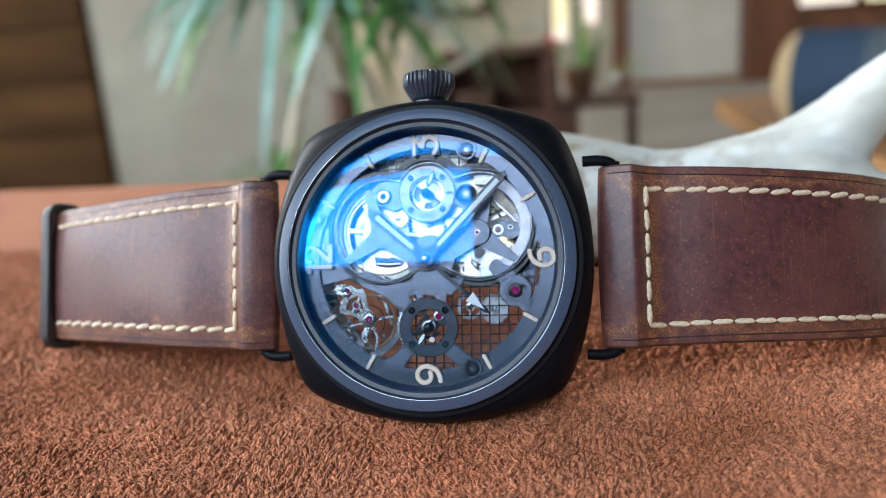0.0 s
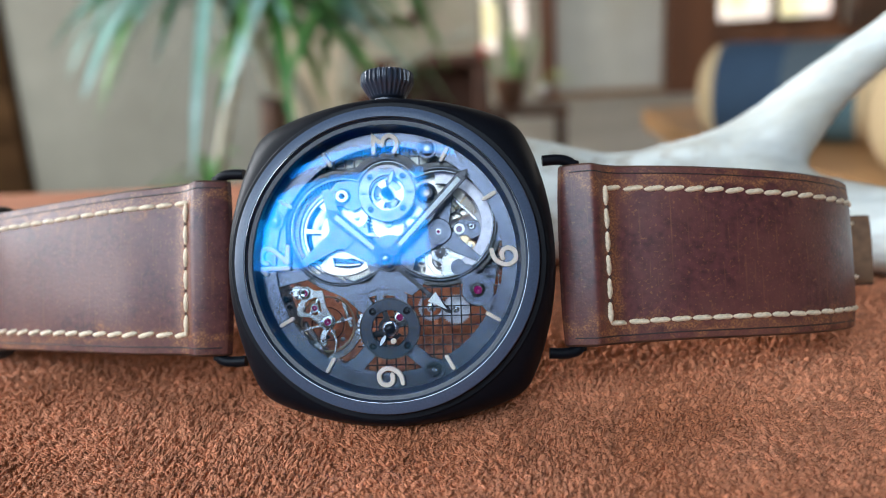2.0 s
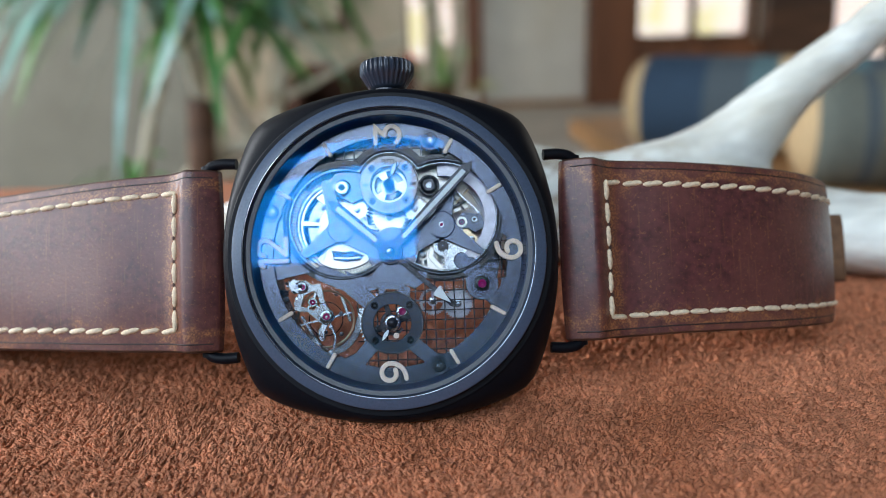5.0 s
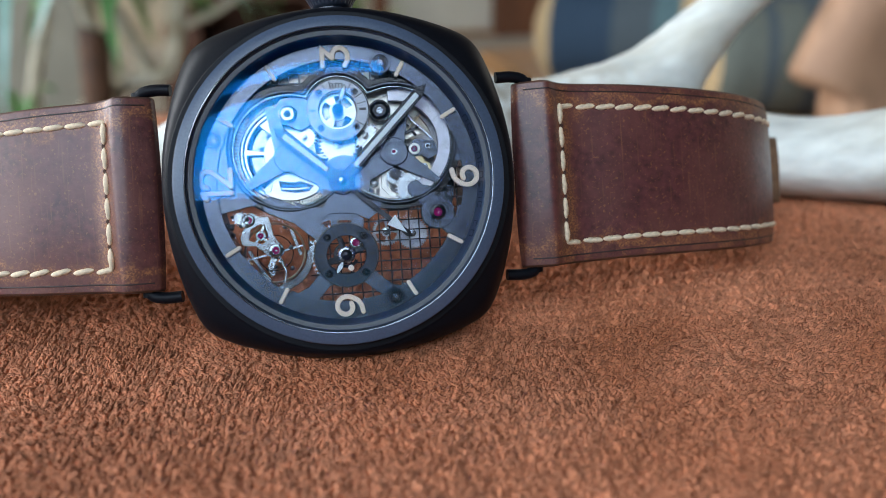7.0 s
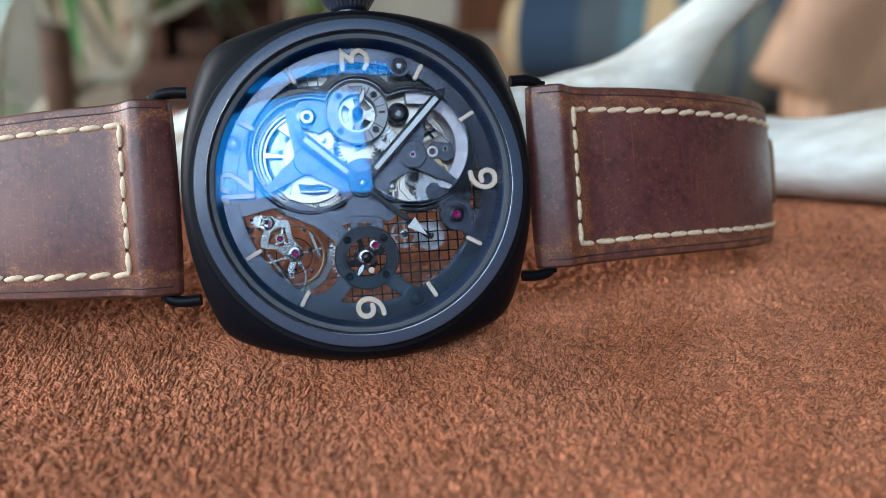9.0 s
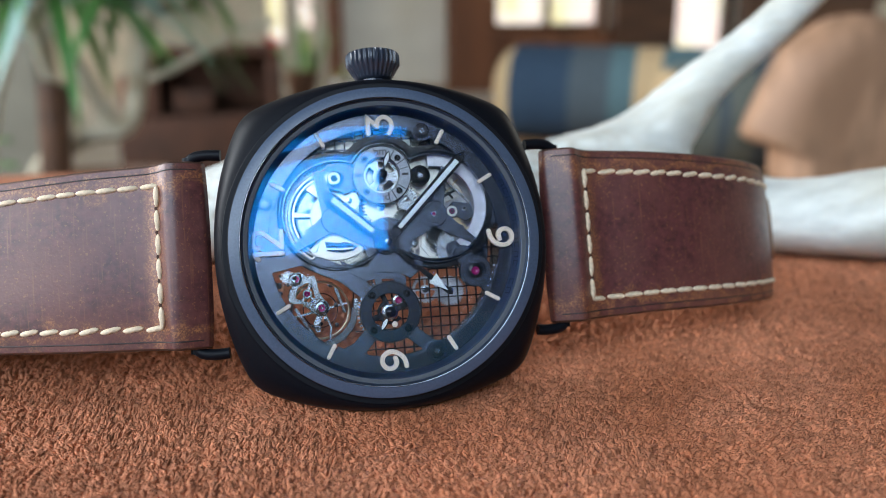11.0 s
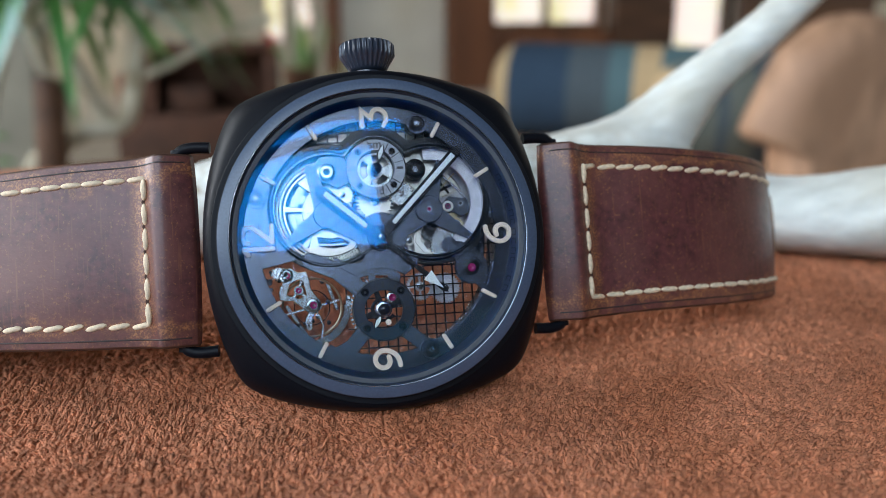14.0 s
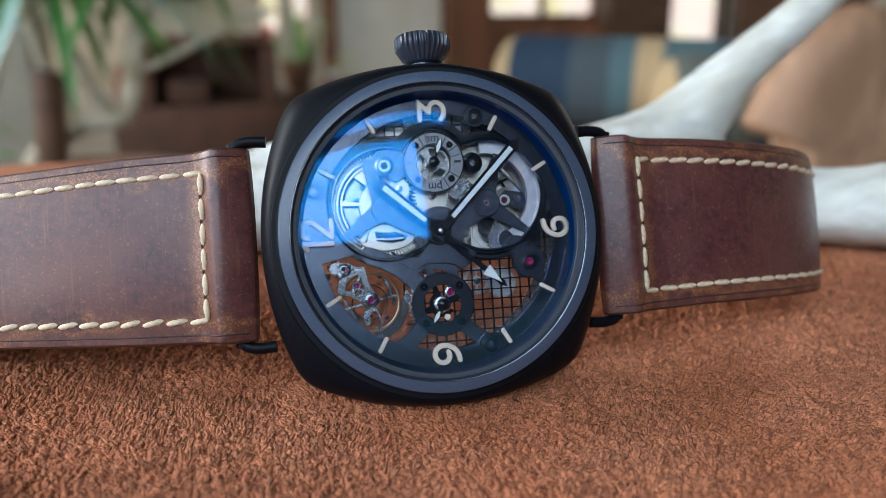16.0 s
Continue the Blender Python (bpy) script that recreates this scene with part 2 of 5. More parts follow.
def add_box(bm, lo, hi, bevel=0.0, m=None):
    b = bmesh.new()
    bmesh.ops.create_cube(b, size=1.0)
    bmesh.ops.scale(b, vec=[h - l for l, h in zip(lo, hi)], verts=b.verts)
    bmesh.ops.translate(b, vec=[(h + l) / 2 for l, h in zip(lo, hi)], verts=b.verts)
    if bevel:
        bmesh.ops.bevel(b, geom=b.edges, offset=bevel, segments=2, profile=0.5, affect="EDGES")
    if m:
        b.transform(m)
    merge(bm, b)
    return bm


def merge(bm, other):
    me = bpy.data.meshes.new("temp")
    other.to_mesh(me)
    other.free()
    bm.from_mesh(me)
    bpy.data.meshes.remove(me)


def box(lo, hi, bevel=0.0):
    return add_box(bmesh.new(), lo, hi, bevel)


def rings(sections, closed=True, caps=True, loop=False):
    """A skin over rows of points; closed: each row is a ring; loop: the last row joins the first."""
    bm = bmesh.new()
    rows = [[bm.verts.new(p) for p in row] for row in sections]
    pairs = list(zip(rows, rows[1:])) + ([(rows[-1], rows[0])] if loop else [])
    n = len(rows[0])
    for a, b in pairs:
        for i in range(n if closed else n - 1):
            j = (i + 1) % n
            bm.faces.new((a[i], a[j], b[j], b[i]))
    if caps and closed and not loop:
        bm.faces.new(rows[0][::-1])
        bm.faces.new(rows[-1])
    return bm


def lathe(profile, steps=96, centre=(0, 0), closed_profile=False, caps=True):
    """Turns a profile of (r, z) about the z axis at centre."""
    secs = []
    for r, z in profile:
        secs.append([(centre[0] + r * math.cos(a), centre[1] + r * math.sin(a), z) for a in [2 * math.pi * i / steps for i in range(steps)]])
    return rings(secs, True, caps and not closed_profile, closed_profile)


def tube(points, radii, sides=10, caps=True):
    pts = [Vector(p) for p in points]
    if not isinstance(radii, (list, tuple)):
        radii = [radii] * len(pts)
    secs, side = [], None
    for i, p in enumerate(pts):
        d = (pts[min(i + 1, len(pts) - 1)] - pts[max(i - 1, 0)]).normalized()
        if side is None:
            side = d.orthogonal().normalized()
        side = (side - d * side.dot(d)).normalized()
        up = d.cross(side)
        r = radii[i]
        rx, ry = r if isinstance(r, (list, tuple)) else (r, r)
        secs.append([p + side * rx * math.cos(a) + up * ry * math.sin(a) for a in [2 * math.pi * k / sides for k in range(sides)]])
    return rings(secs, True, caps)


def spline(points, n):
    """n points along a smooth curve through the given ones."""
    p = [Vector(q) for q in points]
    p = [2 * p[0] - p[1], *p, 2 * p[-1] - p[-2]]
    out = []
    for k in range(n):
        s = k / (n - 1) * (len(p) - 3)
        i = min(int(s), len(p) - 4)
        t = s - i
        a, b, c, d = p[i : i + 4]
        out.append(0.5 * (2 * b + (c - a) * t + (2 * a - 5 * b + 4 * c - d) * t * t + (3 * b - a - 3 * c + d) * t ** 3))
    return out


# ---- structure ----
FLOOR_Z, CEIL_Z = -0.36, 3.4
X0, X1, Y0, Y1 = -2.4, 3.9, -1.6, 4.2


def structure(name, bm, mat, label, category, smooth=False):
    return tagged(mesh_object(name, bm, mat, None, "", smooth), label, category, "", "structure")


structure("floor", box((X0 - 0.2, Y0 - 0.2, FLOOR_Z - 0.1), (X1 + 0.2, Y1 + 0.2, FLOOR_Z)), STONE, "pale worn stone floor of the room", "floor")
# the ceiling is out of view; dark boards cut its reflection and overhead fill
structure("ceiling", box((X0 - 0.2, Y0 - 0.2, CEIL_Z), (X1 + 0.2, Y1 + 0.2, CEIL_Z + 0.1)), DARKWOOD, "unseen dark boarded ceiling, added to keep the crystal's reflection dark", "ceiling")


def wall_with_openings(name, axis, at, lo, hi, openings, mat, label):
    """A wall across `axis` at `at`, 0.15 thick, from lo to hi, less its openings (a, b, z0, z1)."""
    bm = bmesh.new()
    cuts = sorted({lo, hi, *[o[0] for o in openings], *[o[1] for o in openings]})
    for a, b in zip(cuts, cuts[1:]):
        spans = sorted((o[2], o[3]) for o in openings if o[0] <= a and o[1] >= b)
        z = FLOOR_Z
        for z0, z1 in [*spans, (CEIL_Z, CEIL_Z)]:
            if z0 > z:
                if axis == "y":
                    add_box(bm, (a, at, z), (b, at + 0.15, z0))
                else:
                    add_box(bm, (at, a, z), (at + 0.15, b, z0))
            z = z1
    bmesh.ops.remove_doubles(bm, verts=bm.verts, dist=1e-5)
    return structure(name, bm, mat, label, "wall")


wall_with_openings("wall_north", "y", Y1, X0, X1, [(-0.122, -0.018, -0.125, 1.6), (0.04, 0.125, -0.05, 1.6), (1.03, 1.68, -0.07, 1.6), (2.02, 2.42, -0.3, 1.6), (3.2, 3.75, 0.1, 1.6)], PLASTER, "cream plaster wall with glazed doors")
# added wall behind the camera; its window's right edge stands in for the camera holder
wall_with_openings("wall_south", "y", Y0 - 0.15, X0, X1, [(-2.36, 0.17, 0.66, 2.05), (-2.36, 0.7, 2.5, 2.85)], WALLWOOD, "unseen dark boarded wall with a wide window, added to keep reflections dark")
wall_with_openings("wall_west", "x", X0 - 0.15, Y0, Y1, [(-1.56, 0.32, 0.28, 1.42), (0.46, 1.5, 0.3, 1.9), (2.93, 3.87, 0.33, 1.47)], PLASTER, "plaster wall with a side window")
structure("wall_partition", box((-1.385, 2.06, FLOOR_Z), (-0.62, 2.16, CEIL_Z)), DIMPLASTER, "plaster end of a partition wall beside the cabinet", "wall")
wall_with_openings("wall_east", "x", X1, Y0, Y1, [], PLASTER, "plain plaster wall")


# the table and the suede mat
table = thing("table", pose(0, 0, 0), "low wooden table under the suede mat", "table")
plan = [(-0.55, -0.42), (0.62, -0.42), (0.62, 0.107), (0.085, 0.107), (-0.05, 0.198), (-0.55, 0.198)]
part("tabletop", rings([[(x, y, z) for x, y in plan] for z in (-0.032, -0.002)]), HONEYWOOD, table, smooth=False)
for lx in (-0.5, 0.57):
    for ly in (-0.37, 0.06):
        part("leg", box((lx - 0.03, ly - 0.03, FLOOR_Z), (lx + 0.03, ly + 0.03, -0.032), 0.003), HONEYWOOD, table)


# ---- the antler ----
def antler():
    bm = bmesh.new()
    trunk = [(-40, 74, 9), (-20, 72, 12.5), (10, 71, 15.5), (40, 73, 12.5), (58, 76, 14), (73, 79, 22), (88, 82, 36), (105, 86, 47.5), (120, 90, 58.5), (150, 97, 80), (180, 102, 98)]
    size = [(9, 8), (12, 12.5), (14, 15.5), (12, 12.5), (13, 13), (11.5, 9.5), (8.5, 5.4), (7, 4.6), (6.5, 4.4), (5.5, 4), (3, 2.5)]
    lobe = [(50, 74, 12), (68, 73, 12), (82, 67, 9.5), (100, 57, 8.3), (117, 49, 9.8), (135, 43, 11.8), (165, 39, 14.5), (205, 43, 19), (250, 54, 24)]
    lsize = [(9, 9), (14, 12), (15, 9.5), (14.5, 8.4), (16, 10), (18, 12), (18, 14), (13, 12), (5, 5)]
    for line, sz in ((trunk, size), (lobe, lsize)):
        pts = spline([Vector(p) / 1000 for p in line], 60)
        dims = spline([Vector((a, b, 0)) / 1000 for a, b in sz], 60)
        secs = []
        for i, p in enumerate(pts):
            d = (pts[min(i + 1, 59)] - pts[max(i - 1, 0)]).normalized()
            side = Vector((-d.y, d.x, 0)).normalized()
            up = d.cross(side)
            secs.append([p + side * dims[i].x * math.cos(a) + up * dims[i].y * math.sin(a) for a in [2 * math.pi * k / 20 for k in range(20)]])
        merge(bm, rings(secs))
    ob = mesh_object("antler", bm, BONE, None)
    r = ob.modifiers.new("skin", "REMESH")
    r.mode, r.voxel_size, r.use_smooth_shade = "VOXEL", 0.0016, True
    sm = ob.modifiers.new("soft", "SMOOTH")
    sm.factor, sm.iterations = 0.5, 8
    pores = bpy.data.textures.new("bone_pores", "CLOUDS")
    pores.noise_scale, pores.noise_depth = 0.0035, 5
    dp = ob.modifiers.new("pores", "DISPLACE")
    dp.texture, dp.strength, dp.mid_level, dp.texture_coords = pores, 0.0006, 0.5, "LOCAL"
    return tagged(ob, "bleached white forked antler lying on the suede mat", "antler")


antler()


# ---- far things ----
def timber(name, lo, hi, mat, label, category="post", bevel=0.004):
    t = structure(name, box(lo, hi, bevel), mat, label, category)
    return t


timber("trim_post_a", (0.18, 4.1, FLOOR_Z), (0.255, 4.197, 2.15), REDWOOD, "dark red-brown timber post against the wall")
timber("trim_post_b", (0.80, 4.08, FLOOR_Z), (1.03, 4.197, 2.15), REDWOOD, "red-brown timber door post")
timber("trim_post_c", (1.68, 4.08, FLOOR_Z), (2.02, 4.197, 2.15), DARKWOOD, "dark timber door post")
timber("trim_post_d", (2.42, 4.08, FLOOR_Z), (3.2, 4.197, 2.15), DARKWOOD, "dark timber wall boarding")
timber("trim_door_panel", (1.03, 4.11, FLOOR_Z), (1.68, 4.197, -0.07), REDWOOD, "red-brown panelled lower half of a glazed door")
timber("baseboard", (0.24, 4.15, FLOOR_Z), (0.80, 4.197, -0.335), HONEYWOOD, "honey-coloured baseboard")
timber("wall_panel", (0.26, 4.16, -0.33), (0.79, 4.19, 1.9), CREAM, "cream painted wall panel", "wall panel", 0.006)


def glazed(name, x0, x1, z0, z1, bars, label, mat):
    w = thing(name, pose(x0, Y1 + 0.03, z0), label, "window", "", "structure")
    wd, h = x1 - x0, z1 - z0
    fw = min(0.045, wd * 0.12)
    for lo, hi in [((0, 0, 0), (wd, 0.06, fw)), ((0, 0, h - fw), (wd, 0.06, h)), ((0, 0, fw), (fw, 0.06, h - fw)), ((wd - fw, 0, fw), (wd, 0.06, h - fw))]:
        part("window_frame", box(lo, hi, 0.003), mat, w, smooth=False)
    for k in range(1, bars + 1):
        x = wd * k / (bars + 1)
        part("glazing_bar", box((x - 0.018, 0.005, fw), (x + 0.018, 0.05, h - fw), 0.002), mat, w, smooth=False)
    for k in range(bars + 1):
        a, b = wd * k / (bars + 1), wd * (k + 1) / (bars + 1)
        ob = part("pane", box((a + fw / 2, 0.026, fw), (b - fw / 2, 0.03, h - fw)), PANE, w, smooth=False)
        ob.visible_shadow = False


glazed("window_1", 1.03, 1.68, -0.07, 1.6, 1, "two-light window in a red-brown wooden frame", REDWOOD)
glazed("window_2", 2.02, 2.42, -0.3, 1.6, 0, "narrow window in a dark wooden frame", DARKWOOD)
glazed("window_4", -0.122, -0.018, -0.125, 1.6, 0, "tall slit window", REDWOOD)
glazed("window_5", 0.04, 0.125, -0.05, 1.6, 0, "tall slit window", REDWOOD)
glazed("window_3", 3.2, 3.75, 0.1, 1.6, 1, "window in a dark wooden frame", DARKWOOD)
def garden_glow():
    """Sunlit haze with soft patches of pink wall and yellow-green leaves."""
    m = bpy.data.materials.new("hazy_garden")
    m.use_nodes = True
    n, l = m.node_tree.nodes, m.node_tree.links
    p = n["Principled BSDF"]
    t = n.new("ShaderNodeTexNoise")
    t.inputs["Scale"].default_value, t.inputs["Detail"].default_value = 2.2, 3.0
    co = n.new("ShaderNodeTexCoord")
    l.new(co.outputs["Object"], t.inputs["Vector"])
    r = n.new("ShaderNodeValToRGB")
    e = r.color_ramp.elements
    e[0].position, e[0].color = 0.36, (0.86, 0.78, 0.46, 1)
    e[1].position, e[1].color = 0.6, (1.0, 0.80, 0.74, 1)
    mid = e.new(0.47)
    mid.color = (1.0, 0.90, 0.80, 1)
    l.new(t.outputs["Fac"], r.inputs["Fac"])
    l.new(r.outputs["Color"], p.inputs["Emission Color"])
    p.inputs["Emission Strength"].default_value = 1.25
    p.inputs["Base Color"].default_value = (0.3, 0.3, 0.25, 1)
    return m


structure("backdrop", box((-6, 9.0, -3), (12, 9.1, 6)), garden_glow(), "bright hazy garden beyond the windows", "backdrop")

cab = thing("cabinet", pose(-1.75, 2.05, FLOOR_Z), "dark wooden cabinet with horizontal boards", "cabinet")
part("carcass", box((-0.5, 0.0, 0), (0.43, 0.1, 1.4), 0.01), CABINETWOOD, cab)
for k in range(9):
    part("board", box((-0.49, -0.012, 0.02 + k * 0.15), (0.42, -0.001, 0.164 + k * 0.15), 0.004), CABINETWOOD, cab)


# ---- the watch ----
LEAN, HUB_Z = 20.0, 0.0235
WATCH = pose(0, 0, HUB_Z, 90 - LEAN)
MM = Matrix.Diagonal((0.001, 0.001, 0.001, 1))
watch = thing("wristwatch", WATCH, "black skeleton wristwatch with brown leather strap on suede", "wristwatch")


def wpart(name, bm, mat, parent=None, label="", smooth=True, sharp=38):
    """A part of the watch, modelled in millimetres on its dial: x to six o'clock, y to three o'clock, z to the viewer."""
    bm.transform(MM)
    return part(name, bm, mat, parent or watch, label, smooth, sharp)


def cushion(z, r, big, steps=160, crisp=44.0):
    """A square of four bowed sides: r to the middle of a side, big the radius of its bow, with softly turned corners; big = r is a circle."""
    out = []
    for i in range(steps):
        a = 2 * math.pi * i / steps
        c, s = abs(math.cos(a)), abs(math.sin(a))
        o = r - big
        kx, ky = (o * q + math.sqrt(max(0.0, big * big - o * o * (1 - q * q))) for q in (c, s))
        k = (kx ** -crisp + ky ** -crisp) ** (-1 / crisp) if big > r * 1.01 else kx
        out.append((k * math.cos(a), k * math.sin(a), z))
    return out


CASE = [(-1.2, 18.4, 18.4), (0.6, 21.9, 21.9), (0.85, 22.35, 22.4), (0.8, 22.55, 22.9), (0.62, 22.7, 24.6), (0.2, 22.95, 28.0), (-0.5, 23.2, 32.5), (-1.5, 23.45, 37.0), (-2.4, 23.6, 40.5), (-3.0, 23.66, 42.4), (-3.7, 23.66, 42.8), (-5.0, 23.45, 41.0), (-6.8, 22.6, 36.0), (-8.4, 21.0, 28.0), (-9.2, 19.6, 22.5), (-9.4, 17.0, 17.0), (-8.6, 16.8, 16.8), (-1.4, 18.4, 18.4)]
case = wpart("case", rings([cushion(*c) for c in CASE], True, False, True), BLACK, label="matt black cushion case")
wpart("bezel", lathe([(21.3, 0.5), (21.34, 2.35), (21.28, 2.48), (21.15, 2.55), (20.05, 2.8), (19.92, 2.82), (19.8, 2.75), (19.72, 2.62), (19.7, 1.2), (20.5, 0.5)], 180, closed_profile=True), BEZEL, label="satin blue-black bezel ring", sharp=22)
wpart("bezel_edge", lathe([(19.84, 2.83), (19.78, 2.88), (19.7, 2.86), (19.66, 2.78), (19.68, 2.66), (19.78, 2.7)], 180, closed_profile=True), CHAMFER, label="thin polished edge of the bezel")
wpart("bezel_skirt", lathe([(22.3, 0.4), (22.3, 1.0), (22.2, 1.08), (21.6, 1.1), (21.4, 1.2), (21.36, 0.4)], 180, closed_profile=True), BLACK, label="matt black foot of the bezel", sharp=16)
wpart("inner_bezel", lathe([(19.69, 2.6), (19.6, 2.62), (19.5, 2.5), (19.42, 2.34), (19.0, 2.3), (18.84, 2.28), (18.76, 2.2), (18.72, 1.2), (18.22, -0.5), (18.18, -1.1), (19.69, -1.1)], 180, closed_profile=True), REHAUT, label="satin black inner ring", sharp=16)

R_DOME = 65.0
R_FLAT = 17.9
dome = [(18.95, 2.08)] + [(r, 2.42 + math.sqrt(R_DOME ** 2 - r * r) - math.sqrt(R_DOME ** 2 - R_FLAT ** 2)) for r in [R_FLAT * (1 - k / 14) for k in range(14)]]
crystal = wpart("crystal", lathe(dome + [(0.03, dome[-1][1]), (0.03, dome[-1][1] - 1.0)] + [(r, z - 1.0) for r, z in dome[::-1]], 128, closed_profile=True), CRYSTAL, label="domed crystal with a blue coating")
crystal.visible_shadow = False


def crown():
    secs = []
    n = 30 * 4
    for r, y, deep in [(2.15, 23.2, 0), (2.15, 24.35, 0), (2.5, 24.5, 0), (2.75, 24.75, 0.0), (3.65, 26.2, 0.28), (3.95, 26.7, 0.34), (3.95, 28.0, 0.34), (3.75, 28.35, 0.2), (3.3, 28.5, 0), (0.6, 28.6, 0)]:
        row = []
        for i in range(n):
            rr = r - (deep if i % 4 in (2, 3) else 0)
            a = 2 * math.pi * i / n
            row.append((rr * math.cos(a), y - 0.55, -4 + rr * math.sin(a)))
        secs.append(row)
    return rings(secs)


wpart("crown", crown(), CROWN, label="fluted black winding crown")

for sx in (1, -1):
    pts = []
    for sy in (1, -1):
        leg = [(22.4, 14.0, -5.4), (24.6, 14.1, -5.6), (26.2, 13.8, -5.9), (26.9, 13.0, -6.1), (27.0, 11.8, -6.2)]
        leg = [(sx * a, sy * b, c) for a, b, c in leg]
        pts += leg if sy == 1 else leg[::-1]
    wpart("wire_lug", tube(spline(pts, 60), 0.8, 12), BLACK, label="bent wire lug")


# strap pieces: a line in the watch's x and depth, the half width, and a lift that keeps the edge on the mat
def strap_line(keys, n):
    pts = spline([Vector((a, b, 0)) for a, b, *_ in keys], n)
    rest = spline([Vector(k[2:]) for k in keys], n)
    return pts, rest


STRAP_R = [(24.3, 5.6, 13.2, 0, 4.4), (25.3, 4.35, 13.2, 0, 4.8), (29.3, 3.15, 13.2, 0, 4.8), (31.5, 4.8, 13.1, 0, 4.2), (34, 5.7, 13.0, 0, 3.8), (42, 6.2, 12.7, 0, 3.5), (52, 8.2, 12.4, -0.2, 3.4), (61, 11.6, 12.1, -0.4, 3.4), (67.5, 16.2, 11.8, -0.5, 3.4), (72.0, 22.4, 11.6, -0.4, 3.0), (70.8, 27, 11.4, 0.2, 2.6), (65, 29, 11.2, 0.4, 2.4), (58, 29.6, 11.0, 0.5, 2.4), (50, 29.6, 11.0, 0.5, 2.4)]
TAIL = [(58, 34.4, 6.2, 0.9, 2.4), (66, 33.9, 6.2, 0.9, 2.4), (73, 33.5, 6.2, 0.9, 2.4), (79.5, 33.2, 6.1, 0.9, 2.4)]
STRAP_L = [(-a, b, c, d, e) for a, b, c, d, e in STRAP_R[:4]] + [(-34, 5.8, 13.0, 0, 3.8), (-42, 7.4, 12.8, 0, 3.5), (-53, 11.2, 12.4, 0, 3.4), (-63, 15.4, 12.1, 0, 3.4), (-71.5, 19.6, 11.9, 0, 3.4), (-77.5, 24.5, 11.7, 0, 3.4), (-80.5, 31, 11.5, 0.3, 3.4), (-79, 38, 11.3, 1.0, 3.3), (-72, 43, 11.0, 1.8, 3.2)]


def strap_frames(keys, n=120):
    pts, rest = strap_line(keys, n)
    out = []
    for i, p in enumerate(pts):
        d = (pts[min(i + 1, n - 1)] - pts[max(i - 1, 0)]).normalized()
        nrm = Vector((d.y, -d.x, 0))
        if nrm.y > 0 and abs(d.x) > 0.3 and i < n // 2:
            nrm = -nrm
        out.append((p, d, nrm, rest[i].x, rest[i].y, rest[i].z))
    for i in range(1, n):
        if out[i][2].dot(out[i - 1][2]) < 0:
            p, d, nm, *r = out[i]
            out[i] = (p, d, -nm, *r)
    return out


def strap_point(f, across, out):
    """A point on a strap section: across its width in millimetres, and out from its face."""
    p, d, nm, half, lift, thick = f
    q = p + nm * out
    return Vector((q.x, across + lift, -q.y))


def strap(name, keys, label):
    fr = strap_frames(keys)
    secs = []
    for f in fr:
        half, thick = f[3], f[5]
        prof = []
        for k in range(13):
            s = -1 + 2 * k / 12
            prof.append((s * (half - 0.35), -0.55 * abs(s) ** 3.0 * 0.8))
        row = [strap_point(f, a, o) for a, o in prof]
        row += [strap_point(f, half - 0.05, -0.75), strap_point(f, half, -1.3), strap_point(f, half - 0.02, -1.7), strap_point(f, half - 0.18, -1.85), strap_point(f, half - 0.02, -2.0), strap_point(f, half - 0.02, -thick + 0.4), strap_point(f, half - 0.4, -thick)]
        row += [strap_point(f, -half + 0.4, -thick), strap_point(f, -half + 0.02, -thick + 0.4), strap_point(f, -half + 0.02, -2.0), strap_point(f, -half + 0.18, -1.85), strap_point(f, -half + 0.02, -1.7), strap_point(f, -half, -1.3), strap_point(f, -half + 0.05, -0.75)]
        secs.append(row)
    ob = wpart(name, rings(secs), LEATHER, label=label)
    ob.data.materials.append(EDGE)
    ob.data.materials.append(LINING)
    ob.data.polygons.foreach_set("material_index", [0 if k % 27 < 12 else 2 if k % 27 == 19 else 1 for k in range(len(ob.data.polygons))])
    return ob, fr


strap_r, frames_r = strap("strap", STRAP_R, "brown oiled leather strap with cream stitching")
tail_ob, frames_t = strap("strap_tail", TAIL, "khaki-brown leather tail of the strap")
TAILSKIN = material("rubbed_leather", (0.20, 0.105, 0.05), 0.6, vary=0.3, scale=500, second=(0.14, 0.07, 0.035), second_scale=120, bump=0.3, bump_scale=1500)
tail_ob.data.materials[0] = TAILSKIN
strap_l, frames_l = strap("strap", STRAP_L, "brown oiled leather strap with cream stitching")


# ---- dial and movement ----
PLATE = material("anthracite_plate", (0.104, 0.120, 0.156), 0.27, 1.0, vary=0.12, scale=2500, bump=0.08, bump_scale=5000)
FLANGE = material("dark_dial_ring", (0.092, 0.106, 0.140), 0.24, 1.0, vary=0.15, scale=2500, bump=0.12, bump_scale=4500)
SMALLDIAL = material("grey_small_dial", (0.25, 0.26, 0.285), 0.36, 0.9, vary=0.1, scale=2500, bump=0.08, bump_scale=5000)
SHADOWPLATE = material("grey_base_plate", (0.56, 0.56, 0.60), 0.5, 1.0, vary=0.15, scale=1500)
RIM = material("black_rim", (0.012, 0.012, 0.014), 0.22, 0.0, vary=0.1, scale=2000)
SILVER = material("rhodium_plate", (0.68, 0.66, 0.61), 0.36, 1.0, vary=0.08, scale=1500, bump=0.05, bump_scale=6000)
STEEL = material("polished_steel", (0.42, 0.44, 0.46), 0.26, 1.0, vary=0.1, scale=1500)
